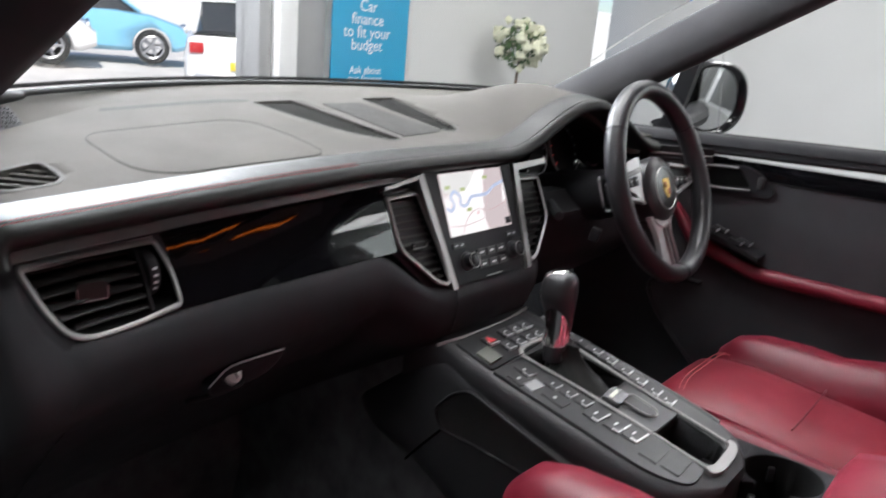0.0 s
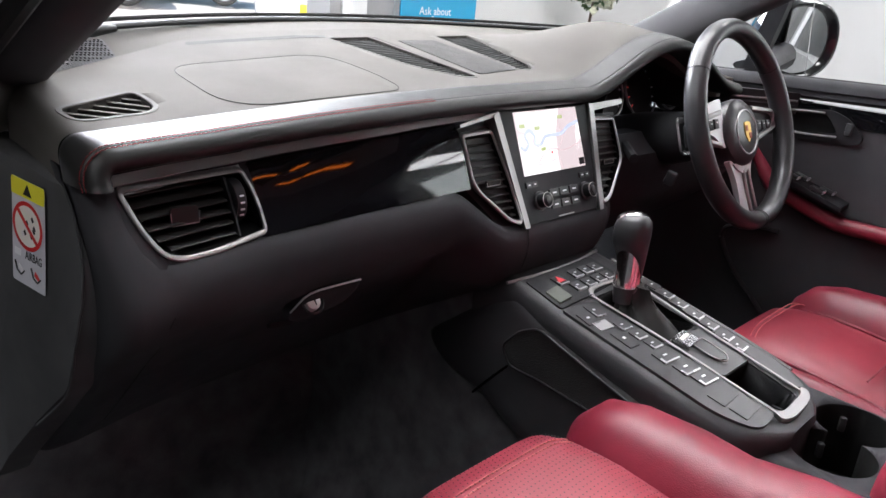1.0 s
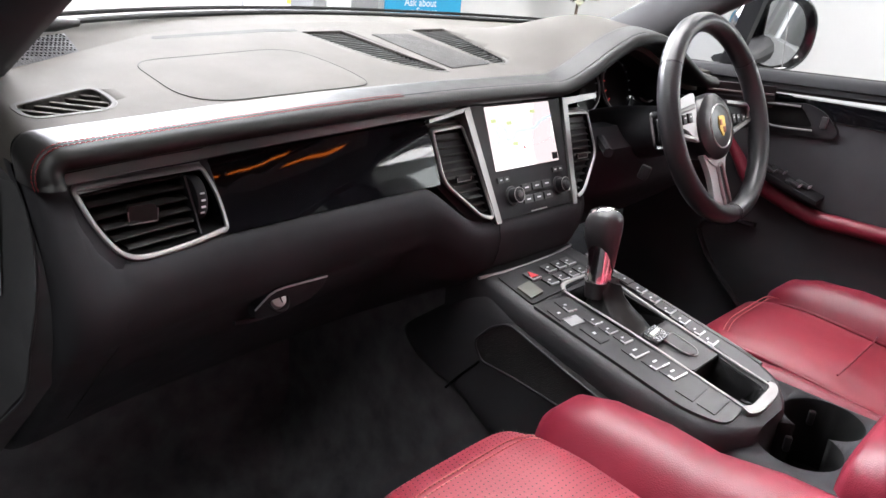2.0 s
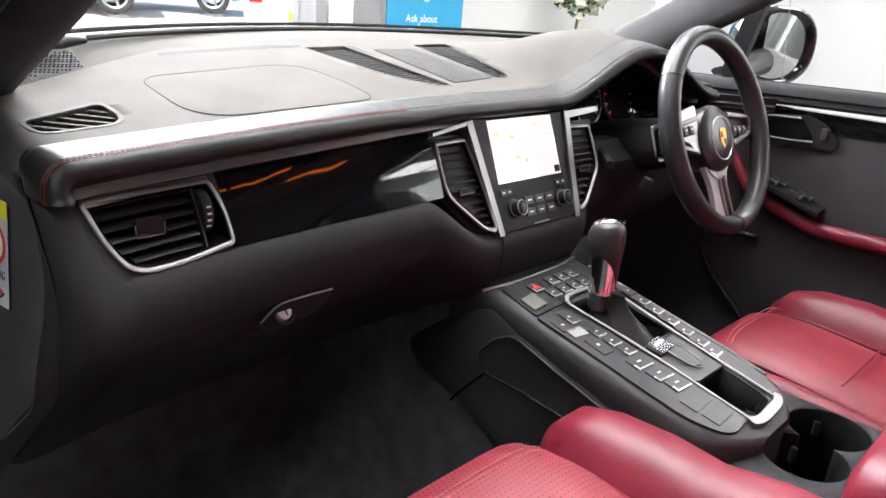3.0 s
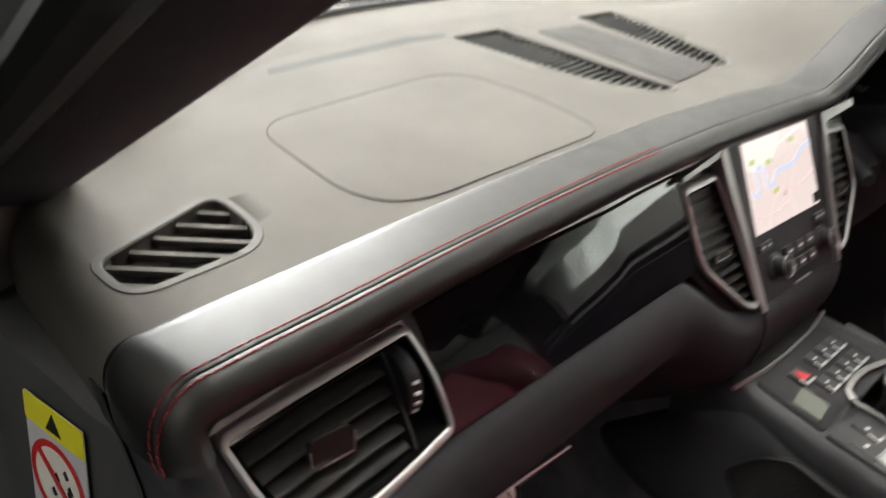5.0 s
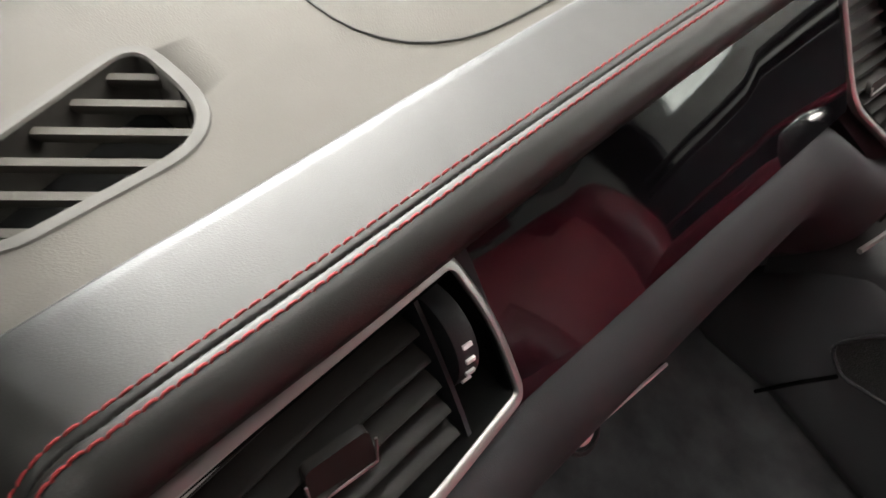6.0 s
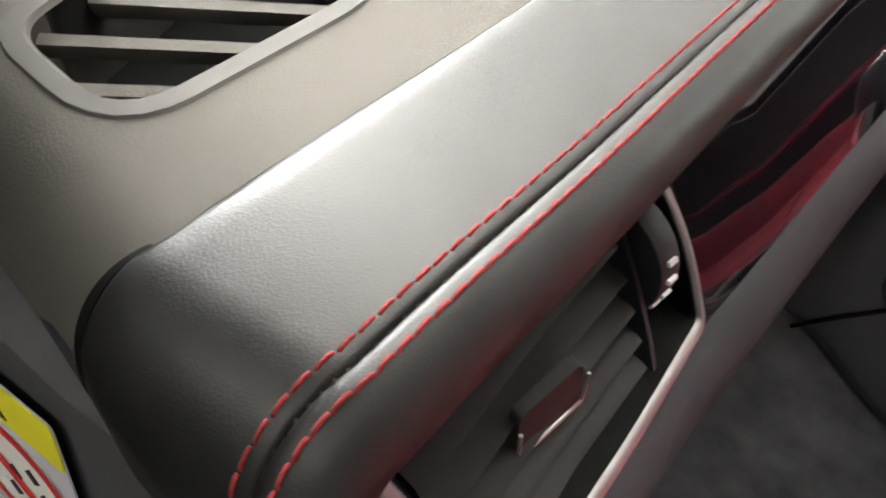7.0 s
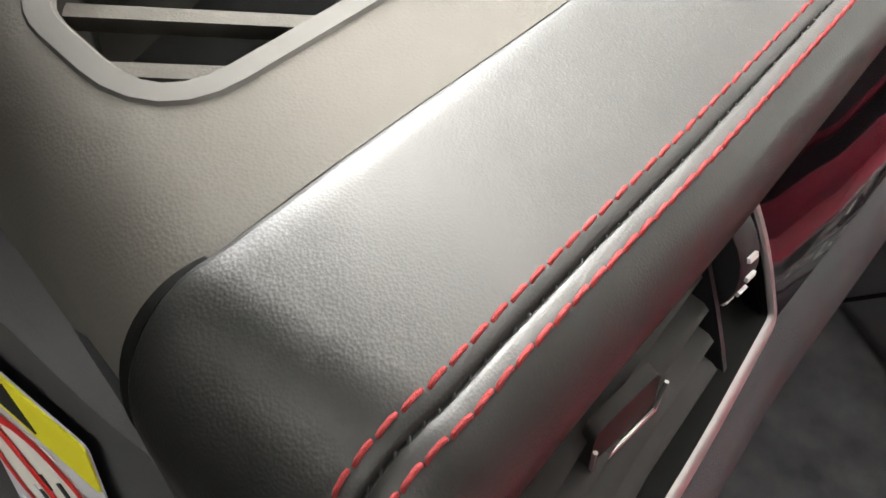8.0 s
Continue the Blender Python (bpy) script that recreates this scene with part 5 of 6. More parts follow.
part("neck", loft([gear_ring(t, a, b) for t, a, b in ((.16, .0125, .0135), (.24, .0140, .0150), (.34, .0150, .0160))], closed=True), HIDE, gear)
part("collar", loft([gear_ring(t, a, b) for t, a, b in ((.32, .0155, .0165), (.345, .0162, .0172), (.50, .0152, .0164), (.70, .0158, .0168))], closed=True), CHROME, gear, "polished chrome collar")


def grip_ring(t, a, b, lean, slant):
    """A ring of the grip that hangs lower on the driver's side."""
    c = GB + gd * t
    return [p + gd * (-slant * (p.x - c.x) / a) + Vector((-.0015 * min(1, max(0, (t - .5) / .25)), 0, 0)) for p in gear_ring(t, a, b, 2.2, lean)]


part("grip", loft([grip_ring(*r) for r in ((.515, .0150, .0160, 0, .18), (.512, .0166, .0176, 0, .18), (.56, .0178, .0190, 0, .15), (.65, .0198, .0214, .001, .09), (.74, .0216, .0236, .002, .04), (.83, .0224, .0248, .002, 0),
                                           (.91, .0218, .0242, .002, 0), (.965, .0198, .0220, .001, 0), (1.003, .0152, .0168, 0, 0), (1.024, .0092, .0102, 0, 0), (1.031, .002, .002, 0, 0))], closed=True), HIDE, gear, "dark leather grip", sharp=70)
part("cap", loft([[p + Vector((.0034, .0050, .0006)) for p in gear_ring(t, a, b, 2.2, 0)] for t, a, b in ((.72, .0150, .0170), (.80, .0185, .0205), (.88, .0205, .0225), (.94, .0205, .0225), (.985, .0182, .0202), (1.014, .0135, .0150), (1.032, .0078, .0085), (1.037, .002, .002))], closed=True), CHROME, gear, "polished chrome cap", sharp=70)
part("release_button", loft([[Vector((GB + gd * t).to_tuple()) + Vector((off + w * math.cos(k * math.tau / 10), -.004 + .007 * math.sin(k * math.tau / 10), 0)) for k in range(10)] for t, off, w in ((.66, .0140, .004), (.72, .0165, .005), (.86, .0192, .005), (.95, .0180, .005), (.99, .014, .004))], closed=True), SATIN, gear)

# ---- cup holders and armrest ----
cups = thing("cup_holder", "double cup holder in a grey plastic tray", "cup holder", (.07, .2, .75))
plate = part("tray", loft([[Vector((x, y, z)) for x, z in ((-.066, .50), (-.063, .795), (-.053, .812), (-.043, .815), (.150, .815), (.159, .812), (.165, .795), (.167, .50))] for y in (-.02, .05, .12, .20, .26, .295, .33)], closed=True), SOFT, cups, "satin grey tray", sharp=45)
wells = [(.020, .243, .046), (.104, .245, .046)]
carve(plate, [at_pose(cylinder(r, .18, 36), Matrix.Translation((x, y, .79))) for x, y, r in wells])
# Walls of the wells recoloured near-black, painting the shade inside them.
plate.data.materials.append(RECESS_SHADE)
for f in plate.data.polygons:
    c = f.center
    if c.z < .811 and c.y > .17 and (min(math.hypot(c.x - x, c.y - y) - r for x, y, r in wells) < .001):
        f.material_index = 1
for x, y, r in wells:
    w = part("well", at_pose(loft([[Vector((q * math.cos(k * math.tau / 36), q * math.sin(k * math.tau / 36), z)) for k in range(36)] for q, z in ((r - .001, .72), (r - .006, .702), (.001, .702))], closed=True), Matrix.Translation((x, y, 0))), RECESS_SHADE, cups)
    for a in (15, -60):
        part("clip", at_pose(box(-.004, .004, -.003, .004, -.010, .010, .002), Matrix.Translation((x, y, .790)) @ pose(0, 0, 0, 0, 0, a) @ Matrix.Translation((0, r - .004, 0))), BUTTON, w)
part("armrest", loft([[Vector((.055 + w * .105 * a, y, .80 + h * b)) for a, b in ((-1, 0), (-1, .5), (-.85, .9), (-.5, 1), (.5, 1), (.85, .9), (1, .5), (1, 0))] for y, w, h in ((.19, .82, .045), (.178, .95, .068), (.14, 1, .078), (0, 1, .082), (-.1, 1, .08))], closed=True), RED, console, "red leather armrest", sharp=60)


# ---- seats ----
def front_seat(xc, label, mirror=1, hw=.150, bw=.130, corner=0.0):
    s = thing("front_seat", label, "car seat", (xc, .2, .42), group="front seats")

    def cushion(x0, x1, y_front, top, fall, bulge, base, name, mat, lab="", power=5, nose=1.0):
        rws = []
        for i in range(19):
            u = i / 18
            x = x0 + (x1 - x0) * u
            e = 1 - abs(2 * u - 1) ** power
            t = top + bulge * e - (1 - e) * (.022 if power < 4 else .013)
            yf = y_front - (1 - e) * (.022 if power < 4 else .010) - corner * max(0, (abs(x - xc) - .12) / .14) ** 2
            back = [Vector((x, y, t - fall * d)) for y, d in ((-.12, .05), (.10, .028), (.22, .016))]
            rws.append(back + [Vector((x, yf - dy * nose, t - dz * nose)) for dy, dz in ((.14, .003), (.10, .0), (.05, .003), (.02, .012), (.004, .030), (0, .055))] + [Vector((x, yf - .014, t - .11)), Vector((x, yf - .05, base)), Vector((x, -.12, base))])
        return part(name, loft(rws, closed=True), mat, s, lab, sharp=60)
    mid = cushion(xc - hw, xc + hw, .490, .816 if mirror else .806, 1, .005, .56, "seat_cushion", RED_LIGHT, "perforated red leather centre panel")
    for d in (-1, 1):
        x0, x1 = (xc + d * hw, xc + d * (hw + (bw if mirror or d > 0 else .058)))
        cushion(min(x0, x1), max(x0, x1), .476, .806 if mirror or d > 0 else .790, -.5 if mirror or d > 0 else .6, .030 if mirror or d > 0 else .012, .52, "bolster", RED, "red leather side bolster", 2.6, 1.35)
    for d in (-1, 1):
        part("piping", tube(spline([(xc + d * (hw + .004), -.05, .752), (xc + d * (hw + .004), .15, .774), (xc + d * (hw + .003), .34, .794), (xc + d * (hw + .002), .42, .796), (xc + d * (hw), .458, .780), (xc + d * hw, .468, .74)], 8), .0028, 8), RED, mid)
    part("cross_seam", tube(spline([(xc - hw * .82, .276, .8035), (xc - hw * .5, .272, .8105), (xc + hw * .5, .272, .8105), (xc + hw * .82, .276, .8035)], 6), .0016, 6), RED, mid)
    for off in (.050, .057):
        line = []
        for k in range(25):
            u = .06 + .88 * k / 24
            e = 1 - abs(2 * u - 1) ** 5
            line.append((xc - hw + 2 * hw * u, .494 - (1 - e) * .010 - corner * max(0, (abs(hw * (2 * u - 1)) - .12) / .14) ** 2 - off, .816 + .005 * e - (1 - e) * .013 - .003 + (.0003 if off > .052 else 0)))
        part("seam_stitch", tube(line, .0009, 5), THREAD_SEAT, mid)
    # backrest, upright behind the cushion
    for x0, x1, out, mat, nm in ((-hw, hw, 0, RED_LIGHT, "backrest"), (-hw - .11, -hw, .045, RED, "back_bolster"), (hw, hw + .11, .045, RED, "back_bolster")):
        rws = []
        for i in range(11):
            u = i / 10
            e = 1 - abs(2 * u - 1) ** 3
            x = xc + x0 + (x1 - x0) * u
            rws.append([Vector((x, -.10 + out * e + .012 * e, .74)), Vector((x, -.15 + out * e + .012 * e, .95)), Vector((x, -.21 + .8 * out * e, 1.18)), Vector((x, -.26 + .3 * out * e, 1.34)), Vector((x, -.30, 1.38)), Vector((x, -.36, 1.34)), Vector((x, -.30, 1.0)), Vector((x, -.24, .70))])
        part(nm, loft(rws, closed=True), mat, s, sharp=60)
    hr = [[Vector((xc + .11 * a * w, y, z)) for a in (-1, -.8, 0, .8, 1)] for y, z, w in ((-.26, 1.40, .9), (-.25, 1.47, 1), (-.27, 1.55, .9), (-.32, 1.55, .9), (-.34, 1.42, .95))]
    part("headrest", loft([[r[k] for r in hr] for k in range(5)], closed=True), RED, s, sharp=60)
    part("base", box(xc - .24, xc + .24, -.15, .40, .42, .54, .02), DARK, s)
    # perforations on the centre panel
    if mirror:
        dots_ = bmesh.new()
        for i in range(int((2 * hw - .016) / .0062)):
            for j in range(41):
                x, y = xc - hw + .008 + i * .0062 + (j % 2) * .0031, .225 + j * .0062
                u = (x - xc + hw) / (2 * hw)
                e = 1 - abs(2 * u - 1) ** 5
                z = .816 + .005 * e - (1 - e) * .013
                yf = .494 - (1 - e) * .010
                z = z - .016 + .013 * min(1, (y - .22) / max(.01, yf - .36)) if y < yf - .14 else (z - .003 + .003 * (y - yf + .14) / .04 if y < yf - .10 else (z - .0005 if y < yf - .08 else (z - .0022 if y < yf - .05 else (z - .003 - .3 * (y - yf + .05) + .0006 if y < yf - .025 else 0))))
                if z:
                    q = [(x + .0009 * math.cos(k * math.tau / 5), y + .0009 * math.sin(k * math.tau / 5), z + .0006) for k in range(5)]
                    dots_.faces.new([dots_.verts.new(p) for p in q])
        tagged(part("perforation", dots_, BLACKINK, mid), kind="stuff")
    if mirror:
        s.matrix_world = Matrix.Translation((0, 0, .014)) @ s.matrix_world
    return s


front_seat(-.309, "red leather passenger seat with a perforated centre panel", hw=.112, bw=.130)
front_seat(.353, "red leather driver seat behind the steering wheel", 0, .112, .130, .03)

# ---- floor and footwell ----
carpet = thing("car_floor", "black carpeted car floor and footwell", "floor", (0, .5, .38))
part("floor_pan", box(-.66, .70, -.6, 1.05, .36, .40), CARPET, carpet)
part("bulkhead", slab([[Vector((x, 1.0 + .02 * k, .40 + .1 * k)) if k else Vector((x, .92, .40)) for k in range(8)] for x in np.linspace(-.66, .70, 8)], (0, .04, 0)), CARPET, carpet)
part("sill", box(-.70, -.62, -.6, 1.0, .36, .50, .02), ENDBLACK, carpet)
part("sill", box(.66, .72, -.6, 1.0, .36, .46, .015), DARK, carpet)
mat_ = thing("floor_mat", "black carpet floor mat with a bound edge", "mat", (-.35, .75, .40))
ol = flat_rounded([(-.56, .50), (-.13, .50), (-.13, .86), (-.20, 1.02), (-.52, 1.02), (-.56, .90)], .06, 5)
part("pile", prism([(x, y, .401) for x, y in ol], (0, 0, .01)), CARPET, mat_)
part("binding", tube([(x, y, .411) for x, y in ol], .004, 6, closed=True), SOFT, mat_)

# ---- windscreen, pillars, roof ----
screen_w = thing("windscreen", "clear raked windscreen with a black border", "windscreen", (CX, 1.2, 1.18))


def shield(x, u):
    """A point of the glass: u from base to header."""
    b = Vector((x, glass_y(x) + .02, 1.186))
    xt = CX + (x - CX) * .80
    t = Vector((xt, .36 - .10 * ((x - CX) / .7) ** 2, 1.565 - .03 * ((x - CX) / .7) ** 2))
    return b.lerp(t, u) + Vector((0, .03, .045)) * math.sin(u * math.pi)


pane = part("pane", slab([[shield(x, u) for u in np.linspace(0, 1, 9)] for x in np.linspace(-.66, .72, 20)], (0, .002, .004)), GLASS, screen_w)
pane.visible_shadow = False
part("base_seal", tube([shield(x, 0.0) + Vector((0, -.012, .003)) for x in np.linspace(-.66, .72, 50)], .0042, 8), RUBBER, screen_w, "black rubber seal")
part("border", slab([[shield(x, u) + Vector((0, .006, .008)) for u in (0, .004, .008)] for x in np.linspace(-.66, .72, 40)], (0, .001, .002)), RUBBER, screen_w)


def a_pillar(side, label):
    t = thing("a_pillar", label, "pillar", (CX + side * .62, .84, 1.12), group="windscreen pillars")

    y0, slope, lean = (.843, 2.0, .10) if side < 0 else (.890, 1.85, .15)

    def q(z, dx, dn):
        return Vector((CX + side * (.580 - lean * (z - 1.16) + dx), y0 - slope * (z - 1.16) + dn * .45, z + dn * .9))
    rws = []
    for z in (1.02, 1.08, 1.14, 1.20, 1.26, 1.32, 1.38, 1.44, 1.50, 1.56):
        rws.append([q(z, 0, .004), q(z, .006, -.006), q(z, .022, -.012), q(z, .045, -.010), q(z, .060, .002), q(z, .064, .040), q(z, .05, .075), q(z, .012, .074), q(z, 0, .066)])
    part("trim", loft(rws, closed=True), PILLAR, t, "dark fabric trim", sharp=60)
    if side < 0:
        part("door_seal", tube([q(z, .074, -.002) for z in (1.04, 1.10, 1.2, 1.3, 1.4, 1.5, 1.56)], .011, 10), RUBBER, t, "black rubber door seal")
    rws = [[q(z, .086, .014), q(z, .10, .004), q(z, .13, .014), q(z, .13, .06), q(z, .086, .06)] for z in (1.02, 1.1, 1.2, 1.3, 1.4, 1.5, 1.57)]
    if side < 0:
        part("outer_panel", loft(rws, closed=True), DARK, t, "black outer pillar")
    return t


a_pillar(-1, "dark A-pillar trim beside the open passenger door")
a_pillar(1, "dark A-pillar trim on the driver side")
roof = thing("car_roof", "dark cloth roof lining of the car", "roof", (CX, -.4, 1.56))
part("lining", slab([[Vector((x, y, 1.575 + .03 * (1 - ((x - CX) / .6) ** 2))) for y in (.38, .1, -.4, -1.0, -1.6)] for x in np.linspace(CX - .58, CX + .58, 9)], (0, 0, .02)), LINING, roof)
part("outer_skin", slab([[Vector((x, y, 1.605 + .03 * (1 - ((x - CX) / .62) ** 2))) for y in (.40, .1, -.4, -1.0, -1.7)] for x in np.linspace(CX - .62, CX + .62, 9)], (0, 0, .01)), CARBLACK, roof)
for s_ in (-1, 1):
    part("roof_rail", tube([(CX + s_ * .60, .36, 1.57), (CX + s_ * .61, -.4, 1.585), (CX + s_ * .58, -1.6, 1.55)], .04, 8), CARBLACK, roof)
    part("b_pillar", slab([[Vector((CX + s_ * (.70 - .09 * max(0, z - 1.0) / .55), y, z)) for z in (.45, .8, 1.1, 1.35, 1.57)] for y in (-.30, -.18)], (0.02 * s_, 0, 0)), DARK, roof)
# Amber glow for the added streak strips below.
STREAK_AMBER = material("streak_amber", (.8, .4, .1), .5, vary=0, emit=(1.0, .20, .02), emit_power=7.0)
for x0, x1 in ((.055, .47), (-.43, -.015)):
    visor = thing("sun_visor", "light grey fabric sun visor folded against the roof", "sun visor", (x0, .2, 1.592), group="sun visors")
    ol = rounded([(x0, .150, 0), (x0 + .03, .285, 0), (x1 - .03, .215, 0), (x1, .09, 0)] if x0 > 0 else [(x0, .09, 0), (x0 + .03, .215, 0), (x1 - .03, .285, 0), (x1, .150, 0)], .02, 4)
    part("pad", prism([(p.x, p.y, 1.592) for p in ol], (0, 0, .007)), VISOR, visor)
    part("hinge", tube([(x0 + .04, .288, 1.594), (x0 + .10, .284, 1.594)] if x0 > 0 else [(x1 - .10, .284, 1.594), (x1 - .04, .288, 1.594)], .004, 6), DARK, visor)
# Unseen glowing strips, added so the gloss trim panel reflects orange streaks.
for pts in ([(.018, .288, 1.588), (.042, .300, 1.588), (.074, .296, 1.588)], [(.112, .232, 1.587), (.165, .224, 1.587), (.250, .182, 1.586)]):
    lamp = thing("streak_glow", "unseen amber glowing strip added for orange streaks in the gloss trim", "lamp", pts[0], group="roof lamps")
    part("housing", tube([Vector(p) + Vector((0, 0, .006)) for p in pts], .014, 8, flat=.5), DARK, lamp)
    part("glow_bar", tube([Vector(p) for p in pts], .0055, 8, flat=.6), STREAK_AMBER, lamp)
tail = thing("car_rear", "dark rear cabin with a bench seat", "car body", (CX, -1.3, .5))
part("bench", box(CX - .62, CX + .62, -1.35, -.85, .5, .8, .05, 3), RED, tail)
part("bench_back", at_pose(box(-.62, .62, -.06, .06, 0, .6, .04, 3), pose(CX, -1.42, .78, 15)), RED, tail)
part("tailgate", box(CX - .66, CX + .66, -1.75, -1.65, .45, 1.2, .03), CARBLACK, tail)
bonnet = thing("bonnet", "black painted car bonnet beyond the windscreen", "bonnet", (CX, 1.7, .9))
part("panel", slab([[Vector((x, y, z - .05 * ((x - CX) / .8) ** 2)) for y, z in ((1.30, 1.10), (1.5, 1.075), (1.8, 1.02), (2.15, .93), (2.3, .82))] for x in np.linspace(CX - .80, CX + .80, 12)], (0, 0, -.02)), CARBLACK, bonnet)
part("scuttle", slab([[Vector((x, glass_y(x) + dy, z)) for dy, z in ((.03, 1.165), (.08, 1.13), (.16, 1.115))] for x in np.linspace(-.66, .72, 24)], (0, 0, -.01)), DARK, bonnet)
for s_ in (-1, 1):
    part("wing", slab([[Vector((CX + s_ * w, y, z)) for w, z in ((.80, zz), (.90, zz - .05), (.95, zz - .25), (.94, .35))] for y, zz in ((.95, 1.03), (1.3, 1.03), (1.8, .97), (2.2, .86))], (-.01 * s_, 0, 0)), CARBLACK, bonnet)

wiper = thing("wiper_cover", "black rubber wiper cover at the foot of the windscreen", "wiper", (-.49, .93, 1.175))
part("cover", loft([[Vector((x, y + w * math.cos(k * math.tau / 12), 1.190 + h * math.sin(k * math.tau / 12))) for k in range(12)] for x, y, w, h in ((-.535, .908, .008, .003), (-.525, .915, .010, .007), (-.480, .945, .010, .008), (-.450, .962, .008, .004))], closed=True), RUBBER, wiper)

# ---- open passenger door ----
def passenger_door():
    t = thing("passenger_door", "open black passenger door with dark lining", "car door", (-.76, .98, .4))
    swing = Matrix.Translation((-.76, .98, 0)) @ pose(0, 0, 0, 0, 0, -72)
    rws = [[swing @ Vector((x, y, z)) for x, z in ((.0, .42), (-.02, .60), (.0, .80), (.03, .92), (.0, 1.02), (-.01, 1.12), (-.05, 1.16), (-.10, 1.14), (-.13, .9), (-.10, .42))] for y in np.linspace(-.03, -1.08, 12)]
    part("shell", loft(rws, closed=True), DARK, t, sharp=50)
    part("window_frame", tube([swing @ Vector(p) for p in ((-.05, -.06, 1.14), (-.09, -.55, 1.40), (-.13, -.95, 1.52), (-.13, -1.06, 1.50), (-.05, -1.07, 1.14))], .022, 8), RUBBER, t)


passenger_door()

# ---- driver door ----
door = thing("driver_door", "closed driver door with black trim and red armrest", "car door", (.74, .3, .4))


def dx(z, y=.5):
    return float(np.interp(z, [.42, .80, .95, 1.10, 1.14, 1.16], [.690, .690, .684, .690, .700, .722]))


ys_ = np.linspace(.88, -.25, 20)
part("door_card", slab([[Vector((dx(z), y, z + .004 * (.6 - y))) for z in (.42, .60, .80, .90, 1.0, 1.045, 1.077)] for y in ys_], (.03, 0, 0)), DOORCARD, door, "black door lining", sharp=50)
part("trim_panel", slab([[Vector((dx(z) - .004, y, z + .004 * (.6 - y))) for z in (1.079, 1.09, 1.10, 1.111)] for y in ys_], (.02, 0, 0)), GLOSS, door, "gloss black inlay")
part("trim_strip", slab([[Vector((dx(1.115) - .0055, y, z + .045 * (.64 - y))) for z in (1.1130, 1.1142, 1.1154)] for y in ys_], (.02, 0, 0)), DIMTRIM, door)
part("trim_strip", slab([[Vector((dx(1.122) - .0065, y, z + .045 * (.64 - y))) for z in (1.1210, 1.1222, 1.1234)] for y in ys_], (.02, 0, 0)), DIMTRIM, door)
part("belt_pad", slab([[Vector((x, y, z + .03 * (.6 - y))) for x, z in ((.692, 1.127), (.684, 1.133), (.688, 1.143), (.702, 1.150), (.730, 1.152), (.745, 1.148))] for y in ys_], (0, 0, -.012)), SOFT, door, "padded door top", sharp=60)
part("belt_strip", tube([Vector((.742, y, 1.150 + .03 * (.6 - y))) for y in ys_], .004, 6), RUBBER, door)
hd = part("handle_recess", prism([(.681, p.x, p.y) for p in rounded([(.624, 1.094, 0), (.537, 1.104, 0), (.503, 1.092, 0), (.474, 1.062, 0), (.482, 1.048, 0), (.606, 1.040, 0)], [.012, .012, .012, .01, .008, .012], 4)], (.01, 0, 0)), DARK, door)
# Flat near-black plate; the hollow's shade is only its colour.
part("recess_well", prism([(.6795, p.x, p.y) for p in rounded([(.612, 1.089, 0), (.545, 1.095, 0), (.520, 1.064, 0), (.600, 1.056, 0)], .008, 4)], (.004, 0, 0)), RECESS_SHADE, hd)
part("door_handle", tube(spline([(.676, .548, 1.0975), (.673, .585, 1.0960), (.673, .608, 1.0930), (.674, .615, 1.083), (.674, .612, 1.070), (.674, .600, 1.056), (.674, .570, 1.0545), (.676, .519, 1.058)], 6), .0021, 8), SATIN, hd, "chrome handle loop")
part("lock_switch", box(.677, .684, .496, .508, 1.064, 1.086, .002), BUTTON, hd)
arm = part("armrest", tube(spline([(.690, .70, 1.04), (.686, .650, .985), (.682, .614, .944), (.680, .574, .928), (.676, .482, .902), (.674, .42, .901), (.670, .30, .902), (.658, .10, .904), (.66, -.2, .905)], 8), lambda u: .008 + .008 * min(1, u * 4), 12, flat=.95), RED, door, "red leather armrest", sharp=60)
sw = part("window_switches", slab([[Vector((x, y, .958 + (y - .53) * .32 + .1 * (x - .65))) for x in (.645, .69)] for y in (.60, .47)], (0, 0, -.008)), DARK, door)
for i in range(2):
    for j in range(2):
        y = .572 - .05 * j - .012 * i
        part("switch", at_pose(box(-.007, .007, -.013, .013, 0, .007, .002), Matrix.Translation((.655 + .018 * i, y, .959 + (y - .53) * .32 + .002 * i)) @ pose(0, 0, 0, 18)), BUTTON, sw)
        part("switch_edge", at_pose(box(-.007, .007, -.0145, -.012, .002, .0085, .0008), Matrix.Translation((.655 + .018 * i, y, .959 + (y - .53) * .32 + .002 * i)) @ pose(0, 0, 0, 18)), BRIGHT, sw)
part("window_pane", slab([[Vector((.735 - .13 * u, y, 1.15 + .42 * u)) for u in (0, .25, .5, .75, 1)] for y in (.62, .2, -.2)], (.003, 0, 0)), GLASS, door).visible_shadow = False
part("quarter_pillar", prism([(.735, .748, 1.15), (.735, .712, 1.15), (.712, .660, 1.34), (.712, .692, 1.34)], (.02, 0, 0)), DARK, door)
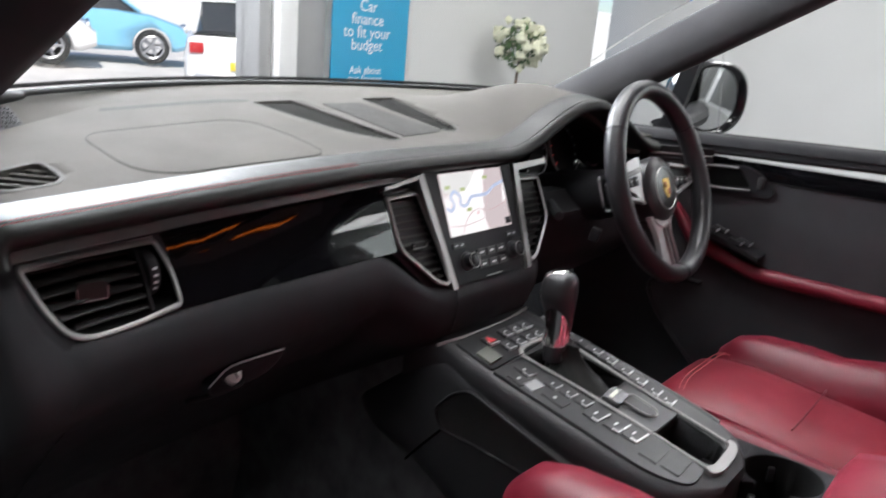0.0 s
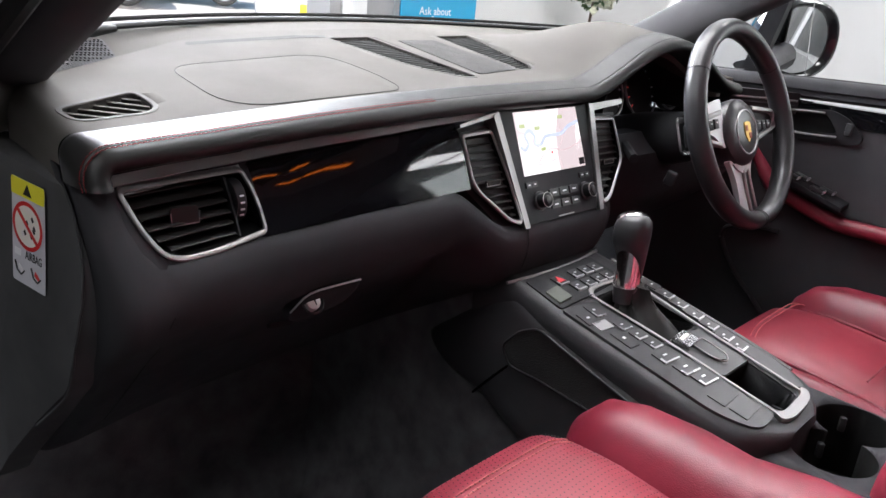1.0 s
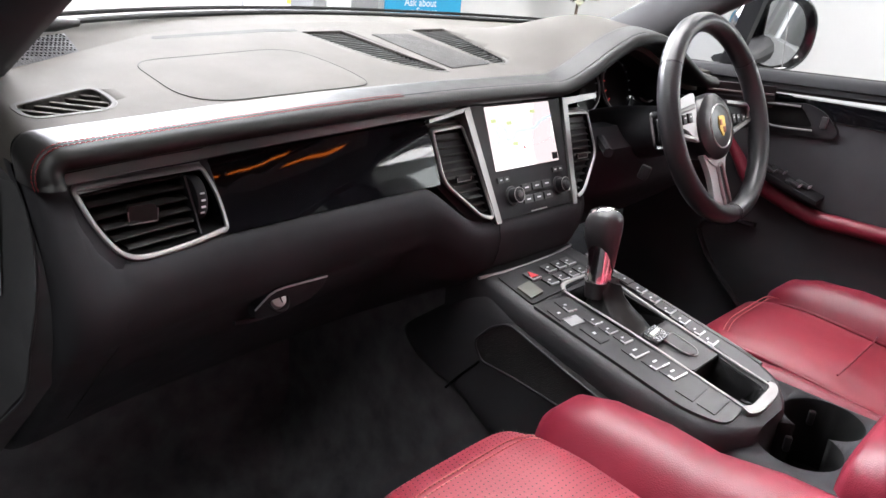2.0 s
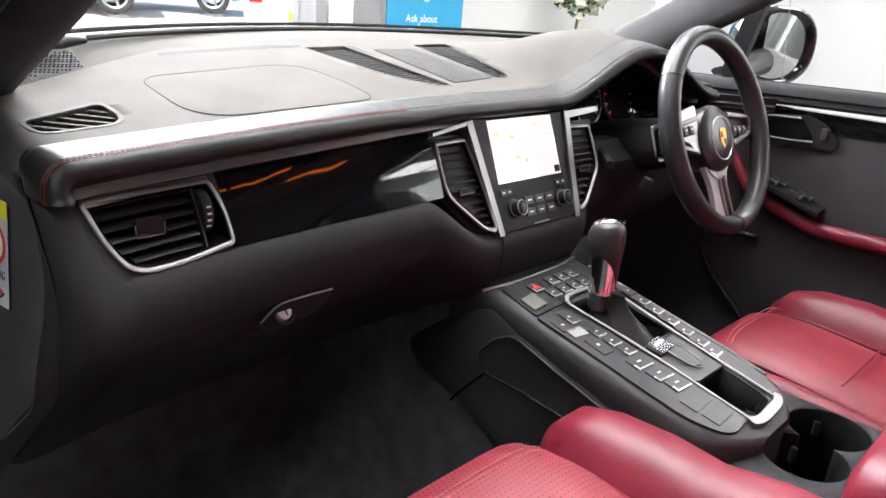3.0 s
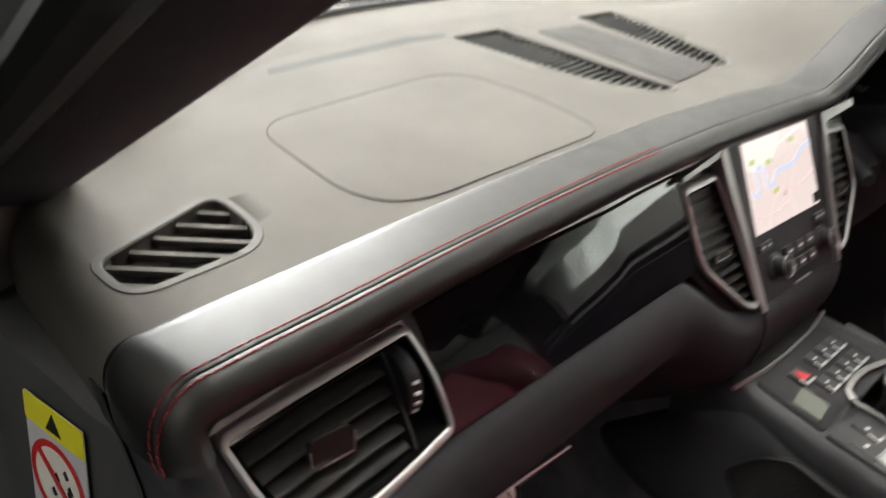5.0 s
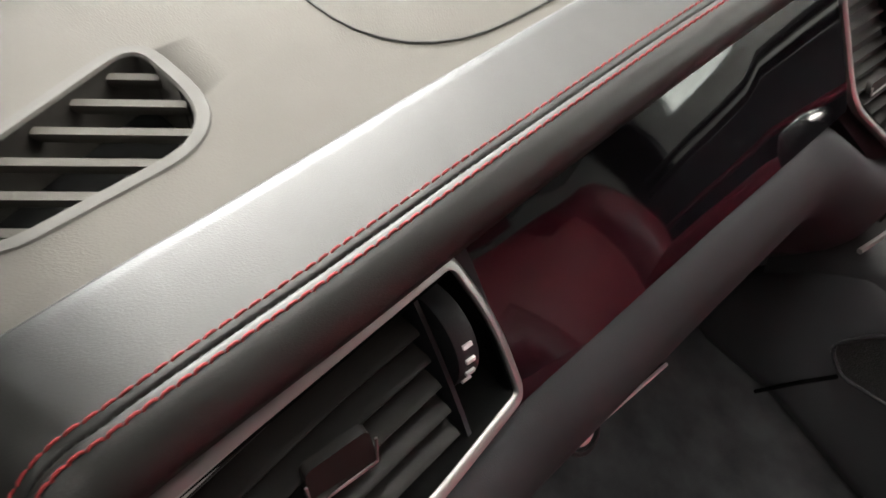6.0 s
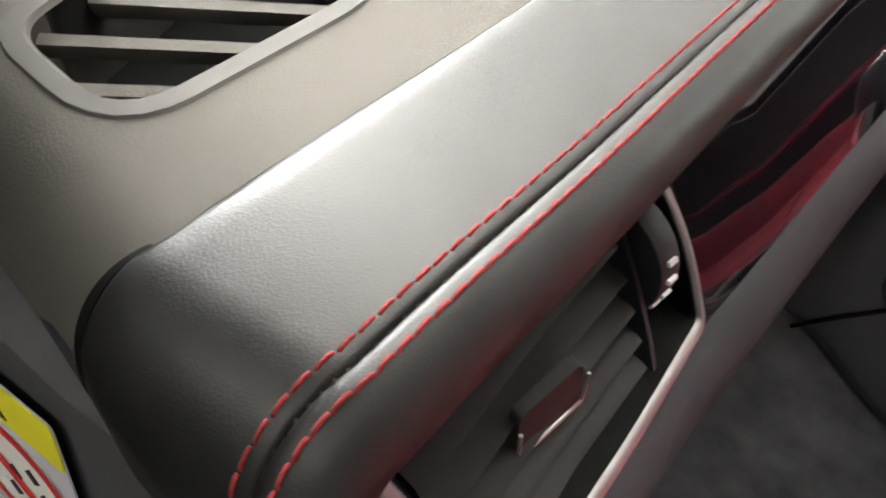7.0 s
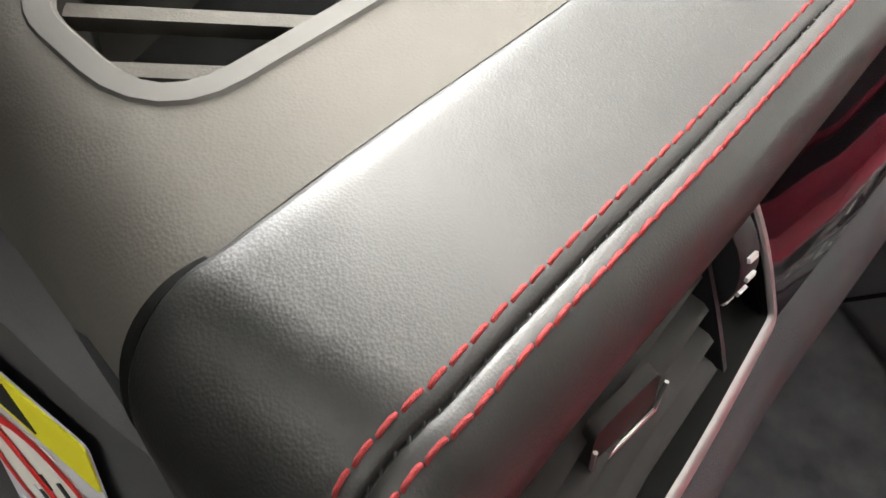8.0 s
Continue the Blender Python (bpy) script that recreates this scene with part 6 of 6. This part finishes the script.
part("side_air_vent", slab([[Vector((.60 + .08 * u, .70 - .10 * u, z)) for u in (0, .5, 1)] for z in (1.085, 1.125)], (0, .02, 0)), DARK, door)
for z in (1.092, 1.101, 1.110):
    part("slat", tube([(.602, .698, z), (.678, .602, z)], .0022, 6), SATIN if z > 1.105 else SOFT, door)
part("pocket_rim", tube(spline([(.684, .58, .853), (.684, .631, .849), (.684, .676, .838), (.684, .691, .822), (.684, .686, .795), (.684, .650, .746), (.684, .595, .695), (.684, .54, .64)], 6), .008, 8, flat=.6), SOFT, door)

mirror = thing("door_mirror", "gloss black door mirror with round silver glass", "mirror", (.80, .72, 1.15))
MC = Vector((.960, .721, 1.210))
MM = Matrix.Translation(MC) @ pose(0, 0, 0, 90, 0, -25)
rows = []
for d, f in ((-.002, .80), (.004, .86), (.006, .93), (0, 1.0), (-.03, 1.04), (-.06, .97), (-.09, .76), (-.108, .40), (-.112, .05)):
    rows.append([MM @ Vector((.102 * f * math.copysign(abs(math.cos(a)) ** .8, math.cos(a)), .084 * f * math.copysign(abs(math.sin(a)) ** .85, math.sin(a)), d)) for a in [k * math.tau / 36 for k in range(36)]])
part("housing", loft(rows, closed=True), CARBLACK, mirror, "gloss black shell", sharp=60)
MIRROR_OUT = rounded([(-.057, .066, 0), (-.020, .074, 0), (.030, .066, 0), (.060, .030, 0), (.062, -.020, 0), (.036, -.062, 0), (-.015, -.074, 0), (-.055, -.066, 0)], [.012, .03, .03, .03, .03, .03, .03, .012], 5)
part("mirror_glass", prism([MM @ (p + Vector((0, 0, .0045))) for p in MIRROR_OUT], MM.to_3x3() @ Vector((0, 0, .002))), MIRROR, mirror)
part("glass_edge", tube([MM @ (p + Vector((0, 0, .0060))) for p in MIRROR_OUT], .0016, 6, closed=True), RUBBER, mirror)
part("arm", loft([[Vector((x, .735 + w * math.cos(k * math.tau / 12), z + h * math.sin(k * math.tau / 12))) for k in range(12)] for x, z, w, h in ((.75, 1.155, .04, .012), (.82, 1.162, .035, .016), (.90, 1.175, .03, .03))], closed=True), DARK, mirror)
